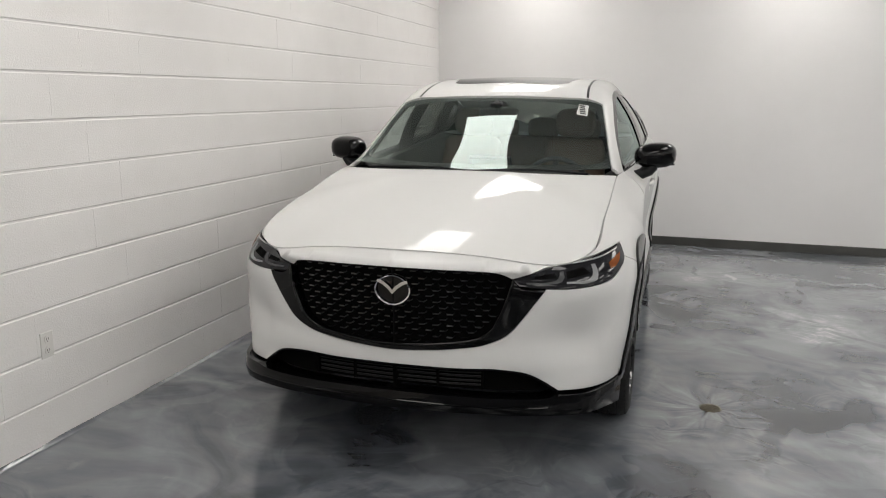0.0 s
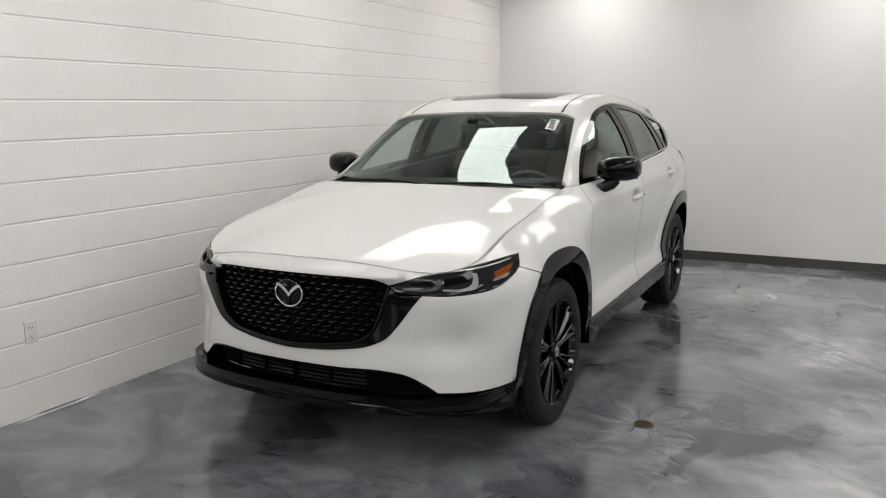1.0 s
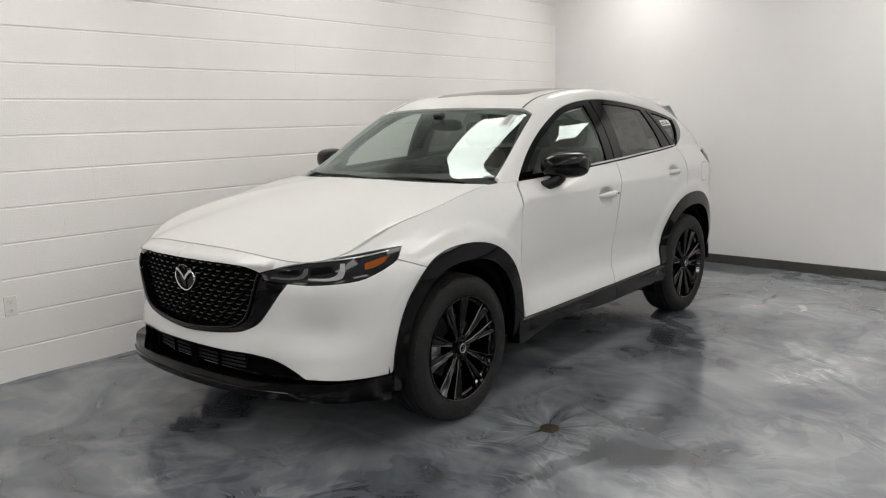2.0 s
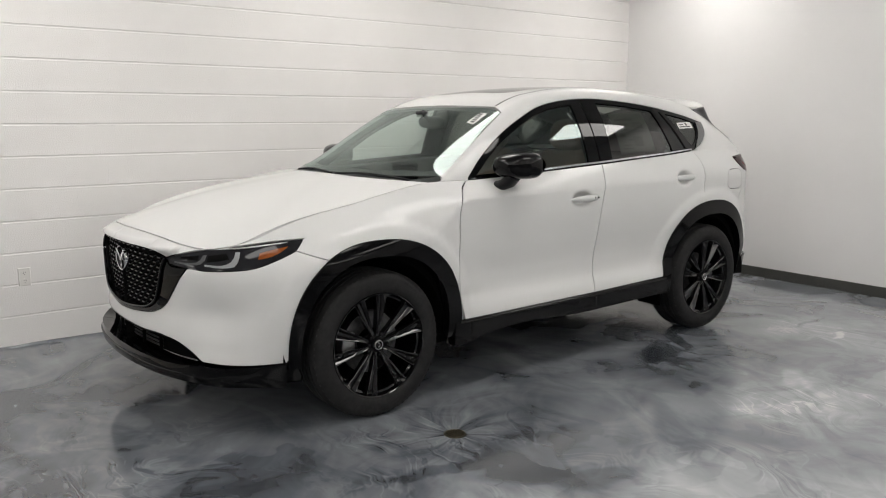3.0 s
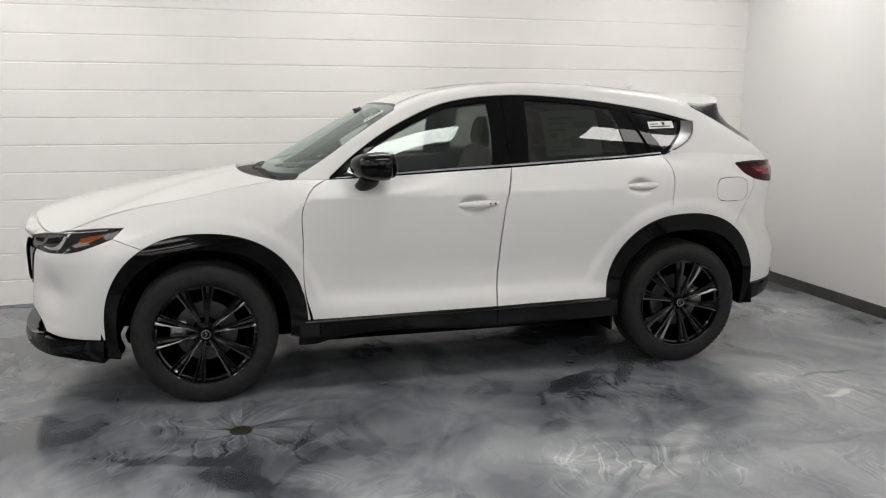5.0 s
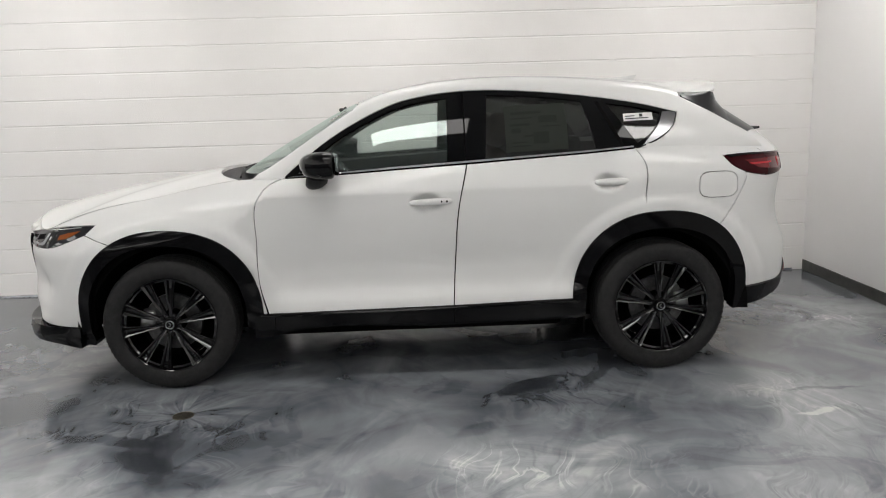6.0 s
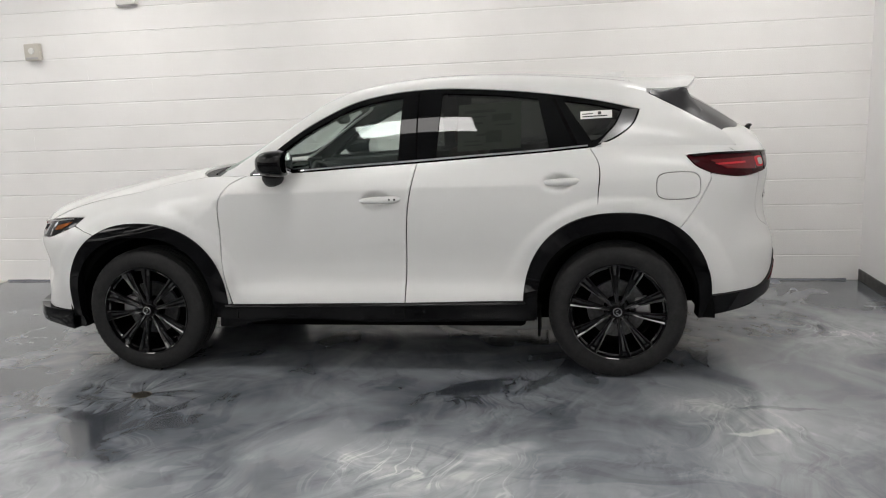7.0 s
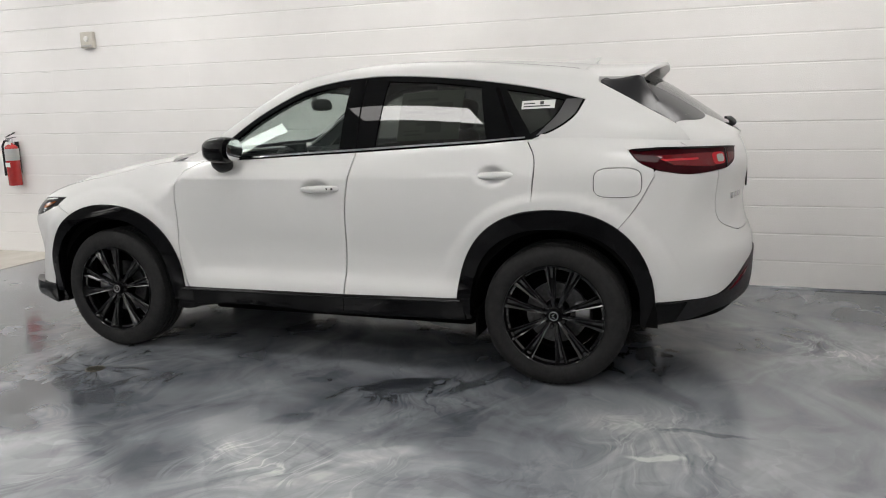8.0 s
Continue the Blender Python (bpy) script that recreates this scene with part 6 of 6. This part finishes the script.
for y in (0.34, 0.0, -0.34):
    bm = bmesh.new()
    superball(bm, (0, 0, 0), (0.055, 0.13, 0.085), 0.6, 0.6)
    bmesh.ops.transform(bm, matrix=pose(-2.76, y, 1.27, 0, -14, 0), verts=bm.verts[:])
    part("headrest", bm, LEATHER, bench, smooth=60)
# dashboard
bm = bmesh.new()
cols = []
for y in np.linspace(-0.74, 0.74, 25):
    a = abs(y)
    hood = 0.045 * math.exp(-(((y - 0.37) / 0.2) ** 2))
    cols.append([bm.verts.new(p) for p in ((-0.40 - 0.1 * a * a, y, 1.07), (-0.6, y, 1.085), (-0.82, y, 1.075 + hood), (-0.92, y, 1.045 + hood), (-0.95, y, 0.95), (-0.88, y, 0.75), (-0.6, y, 0.6))])
for a, b in zip(cols, cols[1:]):
    for i in range(6):
        bm.faces.new((a[i], a[i + 1], b[i + 1], b[i]))
bmesh.ops.recalc_face_normals(bm, faces=bm.faces[:])
dash = part("dashboard", bm, TRIM, suv, smooth=45)
bm = bmesh.new()
box(bm, (-0.80, -0.13, 1.08), (-0.785, 0.13, 1.185), 0.006)
part("screen", bm, GLOSS, dash)
# steering wheel
M = pose(-1.0, 0.37, 1.0, 0, -65, 0)
bm = bmesh.new()
tube(bm, [M @ Vector((0.185 * math.cos(a), 0.185 * math.sin(a), 0)) for a in np.linspace(0, 2 * math.pi, 41)], 0.015, 10)
sw = part("steering_wheel", bm, TRIM, suv, smooth=60)
bm = bmesh.new()
superball(bm, (0, 0, -0.01), (0.07, 0.085, 0.03), 0.7, 0.7)
for k in (0, 90, 180):
    box(bm, (-0.018, 0.0, -0.012), (0.018, 0.18, 0.004), 0.004, pose(0, 0, 0, 0, 0, k))
bmesh.ops.transform(bm, matrix=M @ pose(0, 0, 0, 0, 0, 180), verts=bm.verts[:])
part("hub", bm, TRIM, sw, smooth=50)
bm = bmesh.new()
superball(bm, (0, 0, 0), (0.02, 0.125, 0.038), 0.6, 0.6)
bmesh.ops.transform(bm, matrix=pose(-1.0, 0.0, 1.43, 0, 15, 0), verts=bm.verts[:])
rv = part("rear_view_mirror", bm, TRIM, suv, smooth=60)
bm = bmesh.new()
tube(bm, [(-0.93, 0, 1.50), (-0.96, 0, 1.46), (-0.99, 0, 1.435)], 0.014, 8)
box(bm, (-0.955, -0.035, 1.478), (-0.90, 0.035, 1.498), 0.008)
part("mirror_mount", bm, TRIM, rv, smooth=50)
for sd in (1, -1):
    bm = bmesh.new()
    cols = []
    for x in np.linspace(-0.62, -2.6, 20):
        b = BELT(x)[0]
        cols.append([bm.verts.new((x, (b[0] - 0.02) * sd, b[1] - 0.002)), bm.verts.new((x, (b[0] - 0.10) * sd, b[1] - 0.02)), bm.verts.new((x, (b[0] - 0.10) * sd, 0.5 + 0.4 * ss(-2.05, -2.2, x)))])
    for a, b in zip(cols, cols[1:]):
        for i in range(2):
            bm.faces.new((a[i], a[i + 1], b[i + 1], b[i]))
    bmesh.ops.recalc_face_normals(bm, faces=bm.faces[:])
    part("door_lining", bm, TRIM, suv, smooth=30)
bm = bmesh.new()
box(bm, (-2.15, -0.75, 0.4), (-0.6, 0.75, 0.45))
box(bm, (-3.25, -0.48, 0.402), (-2.15, 0.48, 0.452))
part("cabin_floor", bm, TRIM, suv)
bm = bmesh.new()
box(bm, (-3.35, -0.6, 1.02), (-2.85, 0.6, 1.04), 0.005)
part("parcel_shelf", bm, TRIM, suv)

# stickers on the glass
FADED = mat("grey_print", (0.16, 0.18, 0.14), 0.6)
SHEET = mat("back_of_printed_sheet", (0.3, 0.34, 0.27), 0.7)
def sticker(name, label, corner, du, dv, fn, off, bars, side=1, ink=INK, paper=PAPER):
    """A paper label on the cabin surface; bars: print as (u0, v0, u1, v1) fractions."""
    (x0, z0), (x1, z1) = corner
    a = at_z([(x0, z0), (x1, z0 + dv), (x1, z1 + dv), (x0, z1)])
    st = panel(name, chain(*[[tuple(a[i]), tuple(a[(i + 1) % 4])] for i in range(4)]), cabin, paper, suv, scale=SC, off=off, depth=0.001, gap=0.0, label=label, side=side)
    for u0, v0, u1, v1 in bars:
        q = lambda u, v: a[0] * (1 - u) * (1 - v) + a[1] * u * (1 - v) + a[2] * u * v + a[3] * (1 - u) * v
        b = [q(u0, v0), q(u1, v0), q(u1, v1), q(u0, v1)]
        panel("print_bar", chain(*[[tuple(b[i]), tuple(b[(i + 1) % 4])] for i in range(4)]), cabin, ink, st, scale=SC, off=off + 0.0012, depth=0.0, gap=0.0, side=side)


sticker("quarter_sticker", "white printed paper label on the quarter glass", ((-2.515, 1.385), (-2.68, 1.425)), 0, 0.004, cabin, -0.005, ((0.06, 0.55, 0.4, 0.68), (0.06, 0.2, 0.85, 0.35), (0.55, 0.45, 0.66, 0.85)))
sticker("window_sticker", "printed paper price sheet inside the tinted rear window", ((-1.86, 1.24), (-2.20, 1.49)), 0, 0.012, cabin, -0.02, ((0.08, 0.55, 0.4, 0.6), (0.3, 0.3, 0.6, 0.35), (0.55, 0.6, 0.85, 0.75), (0.45, 0.15, 0.7, 0.4), (0.1, 0.8, 0.6, 0.86), (0.1, 0.7, 0.45, 0.73), (0.1, 0.4, 0.25, 0.5), (0.6, 0.5, 0.9, 0.53), (0.1, 0.1, 0.4, 0.13), (0.1, 0.18, 0.35, 0.21)), 1, FADED, SHEET)
# stock label at the top of the windscreen, print read as bars
ws_c = [(-0.885, 0.585), (-0.99, 0.573), (-0.99, 0.618), (-0.885, 0.633)]
st = panel("windscreen_sticker", chain(*[[ws_c[i], ws_c[(i + 1) % 4]] for i in range(4)]), cabin, PAPER, suv, scale=SC, off=-0.0015, depth=0.0, gap=0.0, label="small white printed stock label on the windscreen")
for k in range(5):
    x0 = -0.895 - 0.0185 * k
    c = [(x0, 0.592), (x0 - 0.012, 0.591), (x0 - 0.012, 0.616), (x0, 0.618)]
    panel("print_bar", chain(*[[c[i], c[(i + 1) % 4]] for i in range(4)]), cabin, INK, st, scale=SC, off=-0.0003, depth=0.0, gap=0.0)

suv.matrix_basis = CAR

# ---------------------------------------------------------------- things on the walls and floor
RED = mottled(mat("red_enamel", (0.42, 0.02, 0.02), 0.25, 0, 0.6), 20, (0.38, 0.018, 0.018), (0.46, 0.025, 0.022))
LABELGREY = mat("grey_label", (0.42, 0.41, 0.4), 0.5)
BEIGE = mottled(mat("beige_plastic", (0.55, 0.52, 0.46), 0.45), 30, (0.52, 0.49, 0.43), (0.58, 0.55, 0.49))
BRASSY = mottled(mat("tarnished_drain_metal", (0.1, 0.085, 0.06), 0.4, 0.9), 60, (0.07, 0.06, 0.04), (0.16, 0.14, 0.1), 0.3, 0.55)

# wall socket
bm = bmesh.new()
box(bm, (0, -0.036, -0.058), (0.006, 0.036, 0.058), 0.003)
ob = tagged(part("wall_socket", bm, PLASTIC), "white plastic double wall socket on the block wall", "socket")
for dz in (0.025, -0.025):
    bm = bmesh.new()
    lathe(bm, [(0.018, 0.0), (0.018, 0.0025), (0.0001, 0.0028)], 20, pose(0.006, 0, dz, 0, 90, 0))
    face = part("outlet_face", bm, PLASTIC, ob)
    for dy in (-0.006, 0.006):
        bm = bmesh.new()
        box(bm, (0.0085, dy - 0.0012, dz - 0.003), (0.0092, dy + 0.0012, dz + 0.007))
        part("slot", bm, INK, face)
    bm = bmesh.new()
    box(bm, (0.0085, -0.002, dz - 0.011), (0.0092, 0.002, dz - 0.007))
    part("slot", bm, INK, face)
ob.matrix_basis = ALONG @ pose(WALL_X, 2.69, 0.455)

# fire extinguisher on its bracket
ext = tagged(new("fire_extinguisher"), "red fire extinguisher with grey label hung on the block wall", "fire extinguisher")
bm = bmesh.new()
lathe(bm, [(0.0001, 0.0), (0.06, 0.0), (0.066, 0.008), (0.066, 0.36), (0.06, 0.39), (0.035, 0.415), (0.018, 0.42), (0.018, 0.44), (0.0001, 0.44)], 32)
part("cylinder", bm, RED, ext, smooth=40)
bm = bmesh.new()
lathe(bm, [(0.0665, 0.255), (0.0672, 0.257), (0.0672, 0.37), (0.0665, 0.372)], 32)
part("label_band", bm, LABELGREY, ext, "grey printed label band", smooth=40)
bm = bmesh.new()
box(bm, (0.066, -0.03, 0.19), (0.0685, 0.03, 0.235))
part("label_plate", bm, PAPER, ext)
bm = bmesh.new()
lathe(bm, [(0.022, 0.43), (0.022, 0.475), (0.0001, 0.478)], 16)
part("valve", bm, CHROME, ext, smooth=40)
for z, t in ((0.475, 8), (0.505, 20)):
    bm = bmesh.new()
    box(bm, (-0.012, -0.06, 0), (0.012, 0.075, 0.007), 0.003, pose(0, 0, z, t, 0, 0))
    part("lever", bm, SATIN, ext)
bm = bmesh.new()
tube(bm, [(0.0, -0.02, 0.455), (0.02, -0.06, 0.45), (0.03, -0.082, 0.40), (0.03, -0.082, 0.2), (0.03, -0.08, 0.1)], [0.011, 0.011, 0.011, 0.011, 0.015], 8)
part("hose", bm, SATIN, ext, smooth=50)
bm = bmesh.new()
lathe(bm, [(0.016, 0), (0.016, 0.012), (0.0001, 0.013)], 16, pose(0.02, 0.0, 0.458, 0, 90, 0))
part("gauge", bm, CHROME, ext, smooth=40)
bm = bmesh.new()
box(bm, (0.07, -0.02, 0.36), (0.072, 0.03, 0.45), 0.0, pose(0, 0, 0, 0, -6, 0))
part("tag", bm, PAPER, ext, "white hanging inspection tag")
bm = bmesh.new()
box(bm, (-0.078, -0.025, 0.12), (-0.066, 0.025, 0.44), 0.002)
part("bracket", bm, SATIN, ext)
ext.matrix_basis = ALONG @ pose(WALL_X + 0.078, 0.45, 0.71)

# detector box and alarm unit
bm = bmesh.new()
box(bm, (0, -0.075, -0.075), (0.05, 0.075, 0.075), 0.012)
ob = tagged(part("wall_sensor", bm, BEIGE, smooth=40), "small beige plastic detector box on the block wall", "sensor")
bm = bmesh.new()
lathe(bm, [(0.028, 0.0), (0.026, 0.006), (0.0001, 0.008)], 20, pose(0.05, 0.0, 0.01, 0, 90, 0))
part("lens_cap", bm, PLASTIC, ob, smooth=40)
bm = bmesh.new()
box(bm, (0.05, -0.06, -0.062), (0.054, 0.06, -0.045), 0.001)
part("grille_strip", bm, LABELGREY, ob)
ob.matrix_basis = ALONG @ pose(WALL_X, 1.535, 2.1)
bm = bmesh.new()
box(bm, (0, -0.095, 0.0), (0.06, 0.095, 0.16), 0.01)
ob = tagged(part("alarm_unit", bm, PLASTIC, smooth=40), "white plastic alarm unit high on the block wall", "alarm")
bm = bmesh.new()
box(bm, (0.004, -0.085, -0.012), (0.05, 0.085, 0.001), 0.002)
part("base_strip", bm, LABELGREY, ob)
ob.matrix_basis = ALONG @ pose(WALL_X, 2.493, 2.455)

# floor drain: ring and slotted grate
bm = bmesh.new()
lathe(bm, [(0.078, 0.0005), (0.078, 0.003), (0.07, 0.004), (0.066, 0.003), (0.066, 0.0005)], 40)
ob = tagged(part("floor_drain", bm, BRASSY, smooth=40), "round slotted metal drain set in the epoxy floor", "drain")
bm = bmesh.new()
lathe(bm, [(0.066, 0.001), (0.0001, 0.001)], 40)
part("sump", bm, INK, ob)
for k in range(-5, 6):
    y = 0.0115 * k
    w = math.sqrt(max(0.0, 0.066**2 - y * y))
    bm = bmesh.new()
    box(bm, (-w, y - 0.0034, 0.0008), (w, y + 0.0034, 0.0032))
    part("grate_bar", bm, BRASSY, ob)
ob.matrix_basis = pose(0.28, 4.03, 0, 0, 0, 25) @ Matrix.Diagonal((0.68, 0.68, 1, 1))

# ---------------------------------------------------------------- wall blocks, last
BLOCK_L = 0.4064


def block_mesh(length):
    """A block: flat face, eased upper and lower edges, its back in the mortar."""
    h, c = COURSE - 0.006, 0.0045
    prof = [(-0.004, 0.0), (0.0035, 0.0), (0.006, c), (0.006, h - c), (0.0035, h), (-0.004, h)]
    v = [(x, y, z) for y in (0.0, length) for x, z in prof]
    f = [(i, i + 1, i + 7, i + 6) for i in range(5)] + [tuple(range(6))[::-1], tuple(range(6, 12))]
    me = bpy.data.meshes.new("block")
    me.from_pydata(v, [], f)
    me.materials.append(BLOCKMAT)
    return me


rng = random.Random(4)
full, rest_v, rest_f = block_mesh(BLOCK_L), [], []
rows = int(HIGH / COURSE)
for r in range(rows):
    y = BACK_Y - (BLOCK_L if r % 2 else BLOCK_L / 2)
    first_len = BACK_Y - y
    spots = [(y, first_len)]
    while y > NEAR_Y:
        y -= BLOCK_L
        spots.append((y, BLOCK_L))
    for y0, ln in spots:
        dx = rng.uniform(-0.0003, 0.0003)
        tilt = rng.uniform(-0.05, 0.05)
        if ln == BLOCK_L and y0 > 0.5 and r < 14:
            ob = new("block", full)
            ob.parent = wall_block
            ob.matrix_basis = pose(WALL_X - 0.006 + dx, y0, r * COURSE + 0.0025, 0, tilt, 0)
        else:
            k = len(rest_v)
            for q in full.vertices:
                rest_v.append((WALL_X - 0.006 + dx + q.co.x, min(y0 + q.co.y, y0 + ln), r * COURSE + 0.0025 + q.co.z))
            rest_f += [tuple(i + k for i in p.vertices) for p in full.polygons]
tagged(link_mesh("far_blocks", rest_v, rest_f, BLOCKMAT, wall_block), "", "", "", "stuff")
